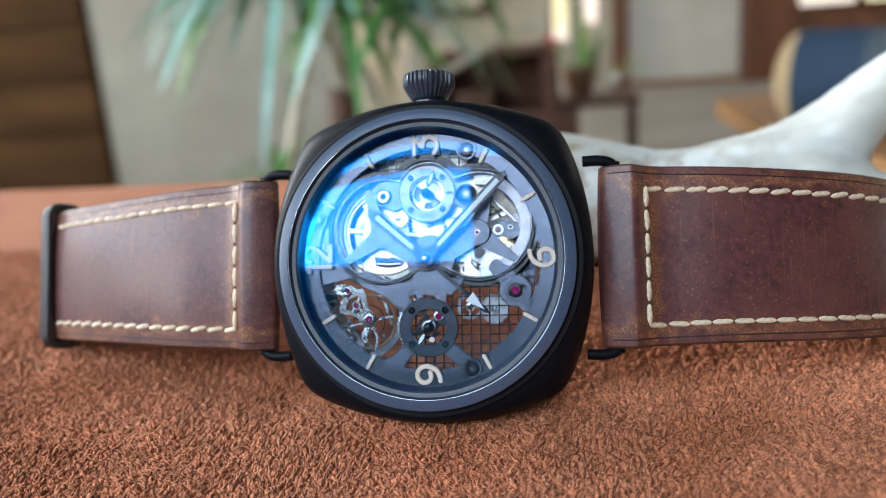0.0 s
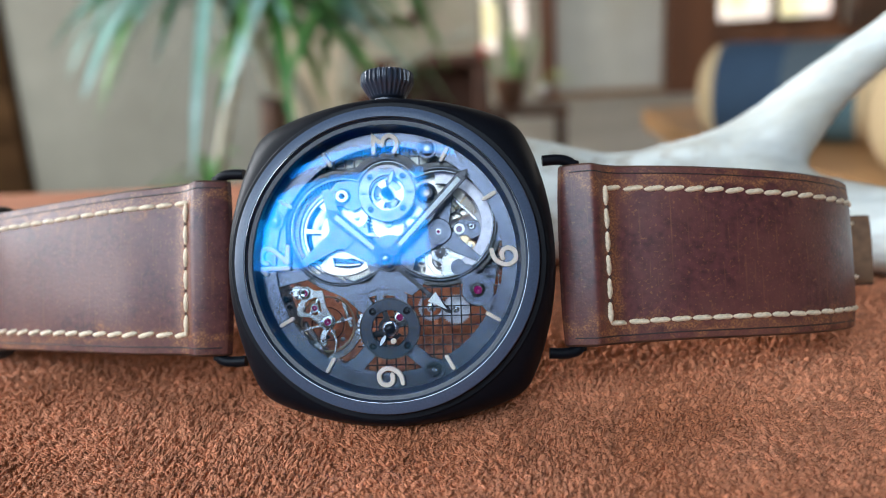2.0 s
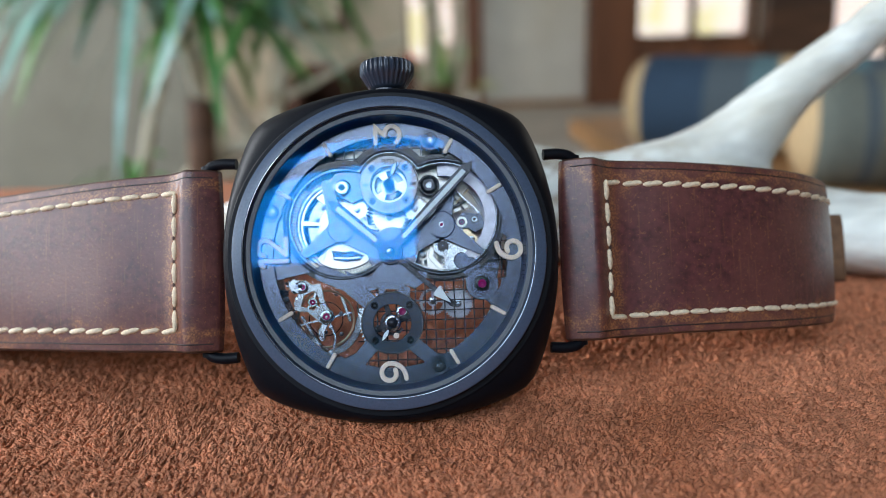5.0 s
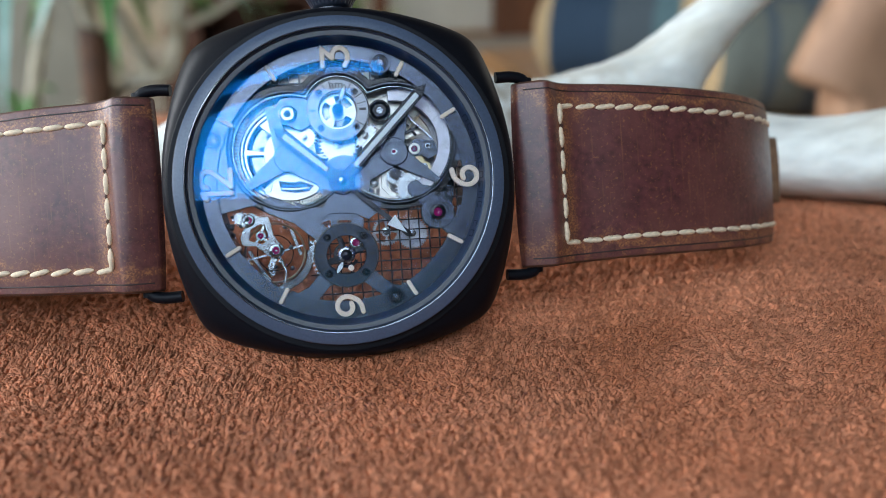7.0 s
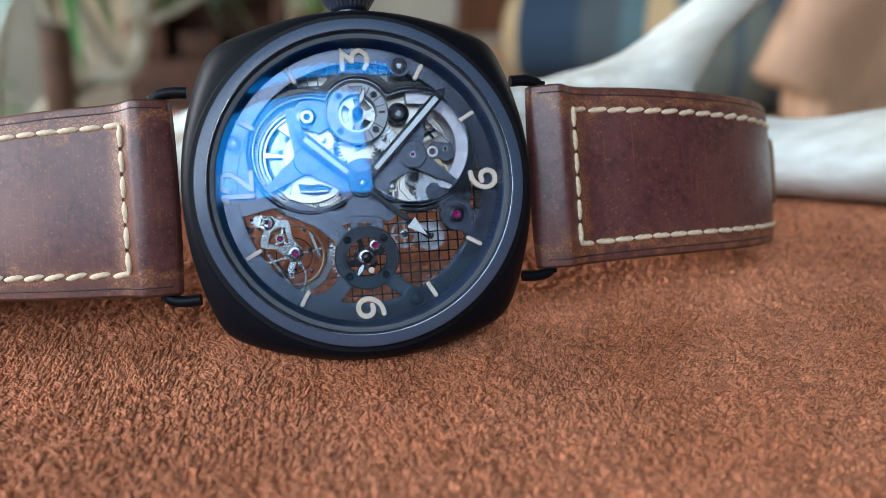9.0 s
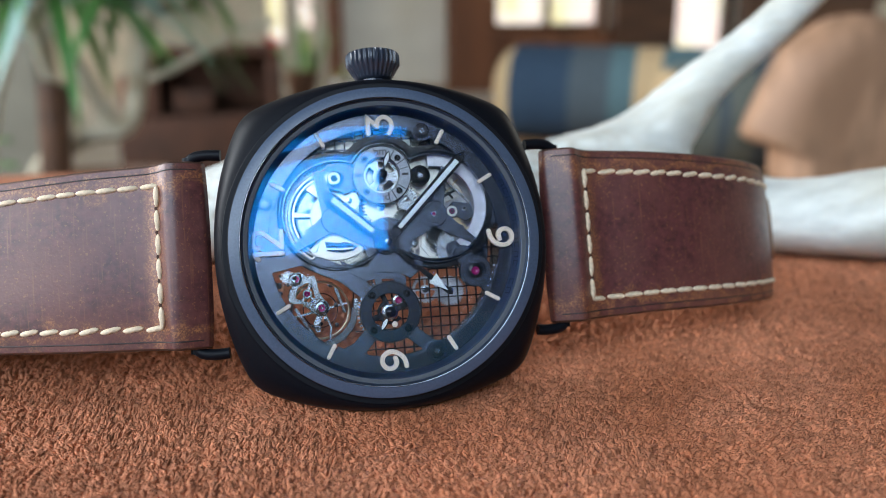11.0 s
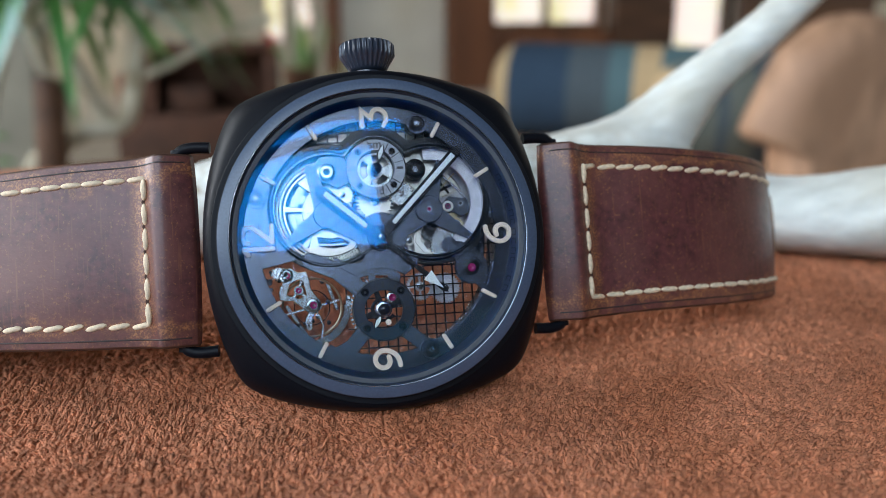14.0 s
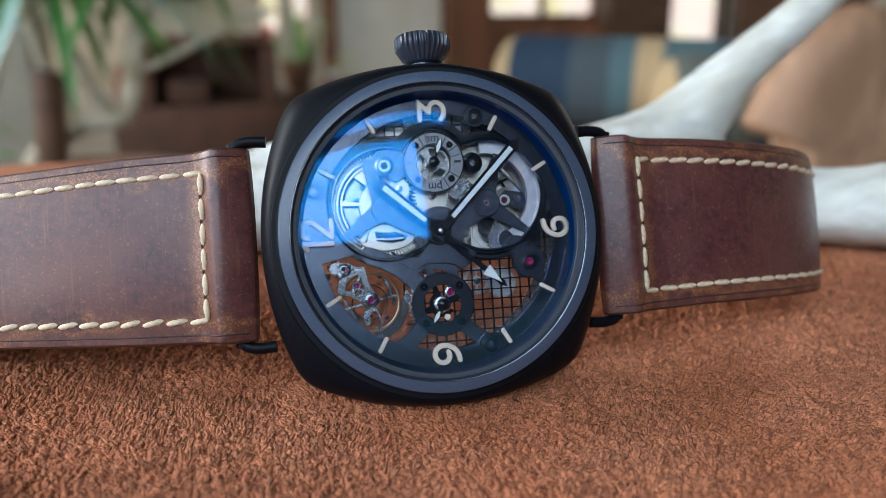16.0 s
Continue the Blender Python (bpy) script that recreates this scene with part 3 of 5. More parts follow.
DARKSTEEL = material("dark_steel", (0.035, 0.036, 0.042), 0.2, 0.8, vary=0.15, scale=2000)
GRID = material("glossy_black_lattice", (0.030, 0.035, 0.045), 0.2, 1.0, vary=0.1, scale=2500)
NIGHT = material("near_black_small_dial", (0.042, 0.048, 0.062), 0.28, 1.0, vary=0.15, scale=2500, bump=0.08, bump_scale=5000)
LIP = material("dark_grey_lip", (0.075, 0.082, 0.095), 0.24, 1.0, vary=0.1, scale=2500)
CAGE = material("grey_cage_steel", (0.27, 0.285, 0.30), 0.17, 1.0, vary=0.15, scale=1500)
GOLD = material("pale_brass", (0.62, 0.50, 0.32), 0.28, 1.0, vary=0.1, scale=1500)
LUME = material("cream_lume", (0.86, 0.69, 0.48), 0.6, vary=0.05, scale=2500, bump=0.1)
PALE = material("pale_green_lume", (0.74, 0.80, 0.70), 0.6, vary=0.04, scale=2500)
RUBY = material("ruby_jewel", (0.24, 0.010, 0.085), 0.08, 0.0, vary=0.1, scale=900, Coat_Weight=1.0)
INK = material("black_print", (0.01, 0.01, 0.011), 0.5, vary=0.1, scale=2000)


def flat(loops, z0, z1, bevel=0.05):
    """A flat plate of the given outlines, inner ones being holes, from z0 to z1, with softened edges."""
    cu = bpy.data.curves.new("outline", "CURVE")
    cu.dimensions, cu.fill_mode = "2D", "BOTH"
    cu.extrude, cu.bevel_depth, cu.bevel_resolution, cu.offset = max((z1 - z0) / 2 - bevel, 0.001), bevel, 0, -bevel
    for loop in loops:
        sp = cu.splines.new("POLY")
        sp.points.add(len(loop) - 1)
        for q, p in zip(sp.points, loop):
            q.co = (p[0], p[1], 0, 1)
        sp.use_cyclic_u = True
    return curve_mesh(cu, (z0 + z1) / 2)


def curve_mesh(cu, z, m=None):
    ob = new("outline", cu)
    dg = bpy.context.evaluated_depsgraph_get()
    me = bpy.data.meshes.new_from_object(ob.evaluated_get(dg))
    bm = bmesh.new()
    bm.from_mesh(me)
    bpy.data.meshes.remove(me)
    bpy.data.objects.remove(ob)
    bpy.data.curves.remove(cu)
    bmesh.ops.remove_doubles(bm, verts=bm.verts, dist=1e-4)
    if m:
        bm.transform(m)
    bmesh.ops.translate(bm, vec=(0, 0, z), verts=bm.verts)
    return bm


def circle(c, r, n=48, a0=0.0, a1=360.0):
    full = abs(a1 - a0) >= 359.9
    return [(c[0] + r * math.cos(radians(a0 + (a1 - a0) * k / (n if full else n - 1))), c[1] + r * math.sin(radians(a0 + (a1 - a0) * k / (n if full else n - 1)))) for k in range(n)]


def sector(c, r0, r1, a0, a1, n=14):
    return circle(c, r1, n, a0, a1) + circle(c, r0, n, a0, a1)[::-1]


def toothed(c, r, teeth, deep):
    out = []
    for k in range(teeth):
        for f, rr in ((0.0, r - deep), (0.3, r - deep), (0.42, r), (0.78, r), (0.95, r - deep)):
            a = 2 * math.pi * (k + f) / teeth
            out.append((c[0] + rr * math.cos(a), c[1] + rr * math.sin(a)))
    return out


def gear(name, c, r, teeth, z0, z1, mat, hub=0.25, spokes=4, deep=None, label="", turn=0.0):
    loops = [toothed(c, r, teeth, deep or 0.09 * r)]
    if spokes:
        for k in range(spokes):
            a = turn + 360 * k / spokes
            loops.append(sector(c, r * (hub + 0.1), r * 0.74, a + 9, a + 360 / spokes - 9))
    g = wpart(name, flat(loops, z0, z1), mat, label=label)
    wpart("pinion", lathe([(r * 0.16 + 0.15, z0), (r * 0.16 + 0.15, z1 + 0.25), (0.12, z1 + 0.3)], 20, c), STEEL, g)
    return g


def ribbon(points, width, z0, z1, round_caps=True):
    """The outline of a stroke of even width with rounded ends, raised from z0 to z1."""
    p = [Vector((q[0], q[1])) for q in points]
    left, right = [], []
    for i, q in enumerate(p):
        a = (q - p[i - 1]).normalized() if i else (p[1] - q).normalized()
        b = (p[i + 1] - q).normalized() if i < len(p) - 1 else a
        t = (a + b).normalized()
        nrm = Vector((-t.y, t.x))
        k = width / 2 / max(0.45, nrm.dot(Vector((-a.y, a.x))))
        left.append(q + nrm * k)
        right.append(q - nrm * k)
    loop = list(left)
    if round_caps:
        d = (p[-1] - p[-2]).normalized()
        s = Vector((-d.y, d.x))
        loop += [p[-1] + (s * math.cos(a) + d * math.sin(a)) * width / 2 for a in (0.6, 1.2, 1.57, 1.95, 2.55)]
    loop += right[::-1]
    if round_caps:
        d = (p[0] - p[1]).normalized()
        s = Vector((-d.y, d.x))
        loop += [p[0] + (s * math.cos(a) + d * math.sin(a)) * width / 2 for a in (0.6, 1.2, 1.57, 1.95, 2.55)]
    return flat([[(v.x, v.y) for v in loop]], z0, z1, min(0.08, (z1 - z0) / 4))


def polar(c, r, a):
    return (c[0] + r * math.cos(radians(a)), c[1] + r * math.sin(radians(a)))


# the three-lobed window of the dial
LOBES = [((-6.6, 4.5), 7.75), ((7.4, 4.9), 7.9), ((0.0, 9.6), 4.9)]


def lobes_exit(origin, a, grow=0.0):
    d = Vector((math.cos(a), math.sin(a)))
    best = 0
    for c, r in LOBES:
        o = Vector(origin) - Vector(c)
        b = o.dot(d)
        q = b * b - o.dot(o) + (r + grow) ** 2
        if q > 0:
            best = max(best, -b + math.sqrt(q))
    return best


def trefoil(grow=0.0, n=180):
    o = (0.4, 5.2)
    return [(o[0] + lobes_exit(o, a, grow) * math.cos(a), o[1] + lobes_exit(o, a, grow) * math.sin(a)) for a in [2 * math.pi * k / n for k in range(n)]]


def in_lobes(x, y, grow=0.0):
    return any((x - c[0]) ** 2 + (y - c[1]) ** 2 < (r + grow) ** 2 for c, r in LOBES)


def inside(poly, x, y):
    hit = False
    for (x0, y0), (x1, y1) in zip(poly, poly[1:] + poly[:1]):
        if (y0 > y) != (y1 > y) and x < (x1 - x0) * (y - y0) / (y1 - y0) + x0:
            hit = not hit
    return hit


wpart("trefoil_rim", flat([trefoil(1.05), trefoil(0.35)], -2.6, -1.3, 0.1), RIM, label="glossy black three-lobed rim")
wpart("trefoil_lip", flat([trefoil(0.36), trefoil(-0.12)], -2.9, -0.8, 0.16), LIP)
wpart("trefoil_bevel", flat([trefoil(-0.14), trefoil(-0.42)], -2.9, -1.2, 0.1), CAGE)
ring_top = wpart("dial_ring", flat([circle((0, 0), 18.4, 140), circle((0, 0), 16.25, 120)], -1.3, -0.55, 0.06), FLANGE, label="dark matt hour ring")
wpart("inner_wall", lathe([(16.35, -1.3), (16.35, -6.5), (16.9, -6.5), (16.9, -1.3)], 96, closed_profile=True), DARKSTEEL)

# the upper ring fills the space between lobes and hour ring at the sides
side_l = [polar((0, 0), 16.4, a) for a in range(140, 196, 4)]
inner_l = [polar((0, 0), lobes_exit((0, 0), radians(a), 0.5), a) for a in range(192, 138, -4)]
wpart("side_plate", flat([side_l + inner_l], -1.75, -0.95), PLATE, label="anthracite plate beside the window")
side_r = [polar((0, 0), 16.4, a) for a in range(8, 44, 4)]
inner_r = [polar((0, 0), max(lobes_exit((0, 0), radians(a), 0.5), 14.2), a) for a in range(40, 4, -4)]
wpart("side_plate", flat([side_r + inner_r], -1.75, -1.0), PLATE)

TOURB_OPEN = [(-15.2, -3.3), (-9.3, -3.6), (-4.2, -8.3), (-3.8, -11.4), (-5.6, -14.2), (-9.1, -15.4), (-11.0, -14.6), (-16.0, -8.0), (-16.6, -6.0)]


def lattice():
    bm = bmesh.new()
    step, w = 1.36, 0.085
    n = 23
    for i in range(-n, n + 1):
        for j in range(-n, n + 1):
            for dx, dy in ((1, 0), (0, 1)):
                x0, y0 = i * step + 0.52, j * step + 0.01
                mx, my = x0 + dx * step / 2, y0 + dy * step / 2
                if math.hypot(mx, my) > 16.4 or in_lobes(mx, my, -0.2) or inside(TOURB_OPEN, mx, my) or (mx < -5 and my < 6):
                    continue
                dz = 0.02 if dx else 0.0
                lo = (x0 - (0 if dx else w), y0 - (w if dx else 0), -2.75 - dz)
                hi = (x0 + (step if dx else w), y0 + (w if dx else step), -2.25 + dz)
                add_box(bm, lo, hi)
    return bm


wpart("lattice", lattice(), GRID, label="square black lattice", smooth=False)

# plates behind the upper lattice
wpart("back_plate", flat([sector((0, 0), 9.0, 16.3, 40, 142, 30)], -4.6, -4.1), SILVER)

# bridges of the lower dial
def bridge(points, width, z, mat=None):
    return wpart("bridge", ribbon(points, width, z - 0.75, z), mat or PLATE)


S9 = (0.0, -9.75)
bridge([(2.3, -12.3), (5.9, -15.3)], 2.0, -1.05)
bridge([(-2.4, -12.2), (-4.6, -14.6), (-7.2, -15.8)], 2.1, -1.08)
bridge([(-3.0, -6.9), (-6.0, -4.2), (-9.6, -2.6)], 2.3, -1.12)
bridge([(12.6, -4.7), (15.4, -7.9)], 2.3, -1.0)
bridge([(12.6, -4.7), (11.0, -2.2)], 2.6, -1.06)
hub_out = [(-6.6, -2.2), (-4.4, -3.2), (-2.7, -3.2), (-2.0, -2.0), (-2.4, 0.4), (-1.2, 2.3), (1.4, 2.4), (2.6, 0.6), (2.4, -1.6), (3.4, -2.7), (5.4, -2.6), (4.6, -4.2), (3.2, -5.2), (1.5, -4.3), (-1.7, -4.1), (-3.6, -5.0), (-5.6, -3.8)]
wpart("centre_disc", flat([circle((0.3, 0.1), 3.5, 72)], -1.9, -1.25), PLATE, label="round anthracite centre plate")
wpart("hub_bridge", flat([hub_out], -1.7, -0.9), PLATE, label="anthracite centre bridge")
wpart("bridge", flat([[(-5.5, -3.9), (-3.6, -5.0), (-1.7, -4.1), (1.5, -4.3), (2.6, -5.0), (2.4, -7.0), (-2.6, -7.0)], [(-3.9, -5.6), (-1.9, -5.0), (-1.8, -6.4), (-3.0, -6.6)], [(-1.0, -5.0), (0.9, -5.1), (0.9, -6.3), (-1.0, -6.3)]], -1.78, -1.15), PLATE)
wpart("lower_plate", flat([sector((0, 0), 15.9, 16.45, -118, -14, 30)], -1.7, -1.0), PLATE)


def screw(c, z, r, mat, seat=None):
    s = wpart("screw", lathe([(r * 1.35, z - 0.5), (r * 1.35, z - 0.08), (r * 1.1, z), (r * 1.02, z - 0.15), (r, z - 0.15), (r, z + 0.1), (r * 0.9, z + 0.18), (r * 0.55, z + 0.18), (r * 0.5, z - 0.05), (0.01, z - 0.05)], 30, c, caps=False), mat)
    wpart("socket", lathe([(r * 0.5, z - 0.03), (r * 0.42, z - 0.03), (0.02, z - 0.03)], 6, c), seat or INK, s)
    return s


for c in ((6.0, 15.7), (-16.4, 6.2), (6.2, -15.6)):
    wpart("boss", lathe([(1.5, -2.6), (1.5, -0.45), (1.42, -0.35), (1.3, -0.35), (1.25, -0.6), (0.02, -0.6)], 36, c), PLATE)
    screw(c, -0.5, 0.85, DARKSTEEL, STEEL)
for c in ((5.6, 9.5), (-6.7, 9.5)):
    wpart("boss", lathe([(1.5, -3.4), (1.5, -2.0), (1.42, -1.9), (0.02, -1.9)], 36, c), RIM if c[0] > 0 else PLATE)
    screw(c, -1.75, 0.95, DARKSTEEL if c[0] > 0 else STEEL, STEEL if c[0] > 0 else None)


def jewel(c, z, r, ring_mat, label=""):
    j = wpart("jewel_setting", lathe([(r * 1.9, z - 0.5), (r * 1.9, z - 0.05), (r * 1.75, z), (r * 1.15, z), (r * 1.05, z - 0.12)], 30, c, caps=False), ring_mat, label=label)
    wpart("ruby", lathe([(r * 1.05, z - 0.12), (r * 0.7, z - 0.02), (r * 0.3, z - 0.1), (0.02, z - 0.12)], 24, c), RUBY, j)
    return j


wpart("boss", lathe([(2.3, -1.9), (2.3, -0.95), (2.2, -0.85), (1.5, -0.85), (1.4, -1.1)], 36, (12.6, -4.7)), PLATE)
jewel((12.6, -4.7), -0.78, 0.55, DARKSTEEL, "ruby in a dark setting")

# the two star bridges inside the lobes
for sx, c in ((-1, (-6.9, 3.6)), (1, (7.2, 3.8))):
    k = sx
    arms = [[(k * 7.0, 3.7), (k * 1.3, 0.6)], [(k * 7.0, 3.7), (k * 12.9, -0.3)], [(k * 7.0, 3.7), (k * 9.2, 10.6)]]
    for n, a in enumerate(arms):
        d = Vector(a[1]) - Vector(a[0])
        s = Vector((-d.y, d.x)).normalized()
        p0, p1 = Vector(a[0]), Vector(a[1])
        w0, w1 = (1.7, 1.6) if n == 0 else (1.5, 0.45)
        wpart("bridge_arm", flat([[tuple(p0 + s * w0), tuple(p0 - s * w0), tuple(p1 - s * w1), tuple(p1 + s * w1)]], -2.5 - 0.03 * n, -1.75 - 0.03 * n), PLATE)
    wpart("arm_cap", lathe([(1.95, -2.4), (1.95, -1.62), (1.8, -1.5), (1.3, -1.5), (1.2, -1.62), (0.02, -1.62)], 40, c), PLATE)
    if sx > 0:
        jewel(c, -1.46, 0.22, STEEL, "jewel in a steel ring")
wpart("bridge_arm", flat([[(-7.6, 11.6), (-4.2, 12.0), (-3.6, 8.0), (-5.2, 7.2), (-9.2, 9.4)]], -2.7, -1.95), PLATE)

# barrel on one side, going train on the other, silver base plates below
for c, r in LOBES[:2]:
    wpart("base_plate", flat([circle(c, r - 0.15, 60), sector(c, 2.6, 5.6, 20, 75), sector(c, 2.6, 5.2, 110, 160), sector(c, 2.4, 5.8, 205, 250), sector(c, 3.0, 5.6, 290, 335)], -6.2, -5.6), SHADOWPLATE, label="brushed grey base plate")
BARREL = (-6.8, 4.3)
drum = wpart("spring_drum", lathe([(5.9, -5.3), (5.9, -4.75), (5.3, -4.65), (5.2, -4.85), (4.5, -4.85), (4.4, -4.65), (3.3, -4.65), (3.2, -4.85), (2.6, -4.85), (2.5, -4.6), (0.02, -4.6)], 64, BARREL), CAGE, label="grooved grey steel spring drum")
for a in range(0, 360, 40):
    wpart("drum_slot", flat([sector(BARREL, 3.5, 4.2, a, a + 22, 8)], -4.66, -4.6, 0.02), DARKSTEEL, drum)
barrel = wpart("barrel_wheel", flat([toothed(BARREL, 7.35, 96, 0.42)] + [sector(BARREL, 3.5, 5.75, a + 4, a + 56) for a in range(55, 415, 60)], -4.2, -3.5), SILVER, label="large silver barrel wheel")
wpart("barrel_track", lathe([(6.75, -3.5), (6.75, -3.42), (6.6, -3.36), (6.15, -3.36), (6.05, -3.42), (6.05, -3.5)], 96, BARREL, closed_profile=True), STEEL, barrel)
for k in range(26):
    if 8 < k < 22:
        m = Matrix.Translation((*BARREL, 0)) @ Matrix.Rotation(radians(90 + k * 6.5), 4, "Z")
        wpart("drum_rib", add_box(bmesh.new(), (2.4, -0.1, -4.6), (3.4, 0.1, -4.35), 0, m), SILVER, drum, smooth=False)
cross = flat([circle(BARREL, 3.3, 40), sector(BARREL, 1.9, 2.9, 185, 240), sector(BARREL, 1.9, 2.9, 110, 165)], -3.9, -3.45)
wpart("barrel_cross", cross, SILVER, barrel)
cover_edge = [polar(BARREL, 6.35, a) for a in range(233, 304, 5)]
cover = wpart("barrel_cover", flat([[(-9.6, -0.6), (-9.0, 1.6), (-7.9, 2.5), (-6.1, 2.65), (-4.7, 1.9), (-3.6, 1.5), (-3.1, 0.7), (-3.5, 0.2), (-3.0, -0.4)][::-1] + cover_edge, [(-8.4, 0.65), (-6.5, 0.35), (-5.6, 0.5), (-3.95, -0.15), (-4.5, -0.75), (-6.2, -0.95), (-8.1, -0.6)]], -3.35, -2.85, 0.1), SILVER, label="polished silver barrel cover with a slot")
wpart("cover_floor", flat([[(-8.6, 0.9), (-3.8, 0.2), (-4.3, -1.0), (-8.3, -0.9)]], -3.46, -3.36, 0.02), DARKSTEEL, cover)
wpart("slot_spring", ribbon([(-8.2, -0.3), (-6.2, -0.45), (-4.6, -0.35)], 0.28, -3.34, -3.1), SILVER, cover)
for k in range(20):
    m = Matrix.Translation((*BARREL, 0)) @ Matrix.Rotation(radians(240 + k * 3.3), 4, "Z")
    wpart("cover_tooth", add_box(bmesh.new(), (6.4, -0.11, -3.5), (7.0, 0.11, -3.05), 0.03, m), SILVER, cover, smooth=False)
gear("keyless_wheel", (-4.7, 6.4), 1.75, 22, -3.3, -2.8, SILVER, spokes=0, deep=0.32)
gear("keyless_wheel", (-0.2, 5.3), 2.7, 30, -3.5, -3.0, SILVER, spokes=0, deep=0.4)
gear("keyless_wheel", (3.5, 6.3), 1.9, 22, -3.4, -2.9, STEEL, spokes=0, deep=0.34)
gear("train_wheel", (9.9, -1.3), 2.8, 34, -3.0, -2.65, STEEL, spokes=0, deep=0.34, label="silver train wheel")
wpart("train_cap", lathe([(1.15, -2.7), (1.15, -2.3), (1.05, -2.2), (0.65, -2.2), (0.55, -2.35), (0.02, -2.35)], 28, (9.9, -1.3)), PLATE)
wpart("train_arm", ribbon([(9.9, -1.3), (12.6, -2.4)], 1.5, -2.6, -2.3), PLATE)
wpart("bracket", flat([[(3.9, -2.7), (8.2, -3.0), (8.0, -2.3), (6.1, -1.9), (5.75, 1.4), (4.9, 1.5), (5.0, -1.8), (4.0, -1.9)]], -3.6, -3.2), SILVER, label="bright silver bracket")
gear("train_wheel", (9.9, 2.9), 1.6, 24, -3.75, -3.4, GOLD, spokes=0)
wpart("stud_plate", flat([[(8.6, 8.3), (10.0, 9.1), (11.5, 6.5), (9.0, 5.6)]], -4.4, -3.9), SILVER)
wpart("stud_bar", ribbon([(8.9, 6.4), (10.9, 7.3)], 0.35, -3.7, -3.2), DARKSTEEL)
wpart("stud_bar", ribbon([(9.3, 7.6), (10.4, 6.2)], 0.3, -3.75, -3.25), DARKSTEEL)
gear("train_wheel", (11.4, 1.7), 2.6, 44, -4.2, -3.85, GOLD, spokes=4, label="pale brass train wheel")
gear("train_wheel", (7.3, 0.9), 1.55, 26, -3.5, -3.1, CAGE, spokes=0, deep=0.22)
wpart("train_pinion", flat([toothed((7.3, 0.9), 0.9, 14, 0.2)], -3.1, -2.8), DARKSTEEL)
gear("train_wheel", (4.4, -0.2), 2.5, 48, -4.4, -4.0, SILVER, spokes=4)
wpart("lever", ribbon([(5.9, 1.6), (5.6, -0.6), (6.6, -1.9), (8.2, -2.3)], 0.8, -3.6, -3.1), SILVER)
wpart("cock", flat([[(8.9, 4.3), (10.3, 5.6), (12.9, 5.2), (13.4, 3.4), (11.9, 2.7), (10.9, 3.3), (9.4, 3.1)]], -3.3, -2.8), PLATE)
jewel((10.1, 4.2), -2.75, 0.42, SILVER)
screw((11.9, 4.5), -2.7, 0.42, STEEL)
wpart("spring", ribbon([(8.9, 9.4), (10.0, 8.0), (11.7, 6.4), (12.6, 5.4)], 0.36, -2.9, -2.5), STEEL)
wpart("spring", ribbon([(9.4, 7.0), (11.2, 8.8)], 0.2, -3.0, -2.6), GOLD)
wpart("lobe_floor", flat([sector((7.4, 4.9), 5.9, 7.75, -60, 95, 30)], -3.2, -2.2), SHADOWPLATE)
# wheels seen through the lower lattice
gear("lower_wheel", (5.6, -6.9), 2.0, 34, -4.4, -4.0, SHADOWPLATE, spokes=4)
gear("lower_wheel", (9.2, -7.3), 2.2, 36, -4.5, -4.1, SHADOWPLATE, spokes=0)
wpart("lower_bridge", flat([sector((0, 0), 12.6, 15.4, -22, 4, 14)], -4.4, -3.9), PLATE, label="dark bridge under the lattice")
for k in range(14):
    a = -62 + k * 3.6
    wpart("index_stud", lathe([(0.16, -1.3), (0.16, -0.95), (0.02, -0.9)], 8, polar((0, 0), 15.95, a)), CAGE)


# small dials
def small_dial(c, r0, r1, z, mat, ticks, label):
    d = wpart("small_dial", flat([circle(c, r1, 72), circle(c, r0, 48)], z - 0.5, z, 0.06), mat, label=label)
    wpart("dial_rim", lathe([(r1 + 0.12, z - 0.55), (r1 + 0.12, z + 0.06), (r1 - 0.06, z + 0.06), (r1 - 0.06, z - 0.55)], 72, c, closed_profile=True), RIM, d)
    for a, l, w in ticks:
        m = Matrix.Translation((*c, 0)) @ Matrix.Rotation(radians(a), 4, "Z")
        rm = (r0 + r1) / 2
        wpart("tick", add_box(bmesh.new(), (rm - l / 2, -w / 2, z - 0.02), (rm + l / 2, w / 2, z + 0.035), 0, m), INK, d, smooth=False)
    return d


ticks3 = [(0, 0.9, 0.34), (180, 0.9, 0.34)] + [(a, 1.45, 0.13) for a in (33, 61, 119, 147, 213, 241, 299, 327)]
dial3 = small_dial((0.0, 9.6), 2.55, 4.1, -0.75, SMALLDIAL, ticks3, "grey morning and afternoon dial")
for a in (45, 135, 225, 315):
    screw(polar((0, 9.6), 3.3, a), -0.7, 0.38, GLOSSBLACK)


def lettering(body, c, size, turn, z, parent):
    cu = bpy.data.curves.new("lettering", "FONT")
    cu.body, cu.size, cu.align_x, cu.align_y, cu.extrude, cu.offset = body, size, "CENTER", "CENTER", 0.03, 0.012
    bm = curve_mesh(cu, z, Matrix.Translation((*c, 0)) @ Matrix.Rotation(radians(turn), 4, "Z"))
    wpart("lettering", bm, INK, parent, smooth=False)


lettering("am", (0.0, 12.95), 1.55, 0, -0.72, dial3)
lettering("pm", (0.0, 6.25), 1.55, 180, -0.72, dial3)
wpart("day_disc", flat([circle((0, 9.6), 2.5, 40), sector((0, 9.6), 1.2, 2.1, 20, 100), sector((0, 9.6), 1.2, 2.1, 140, 215), sector((0, 9.6), 1.2, 2.1, 250, 330)], -2.6, -2.2), STEEL)

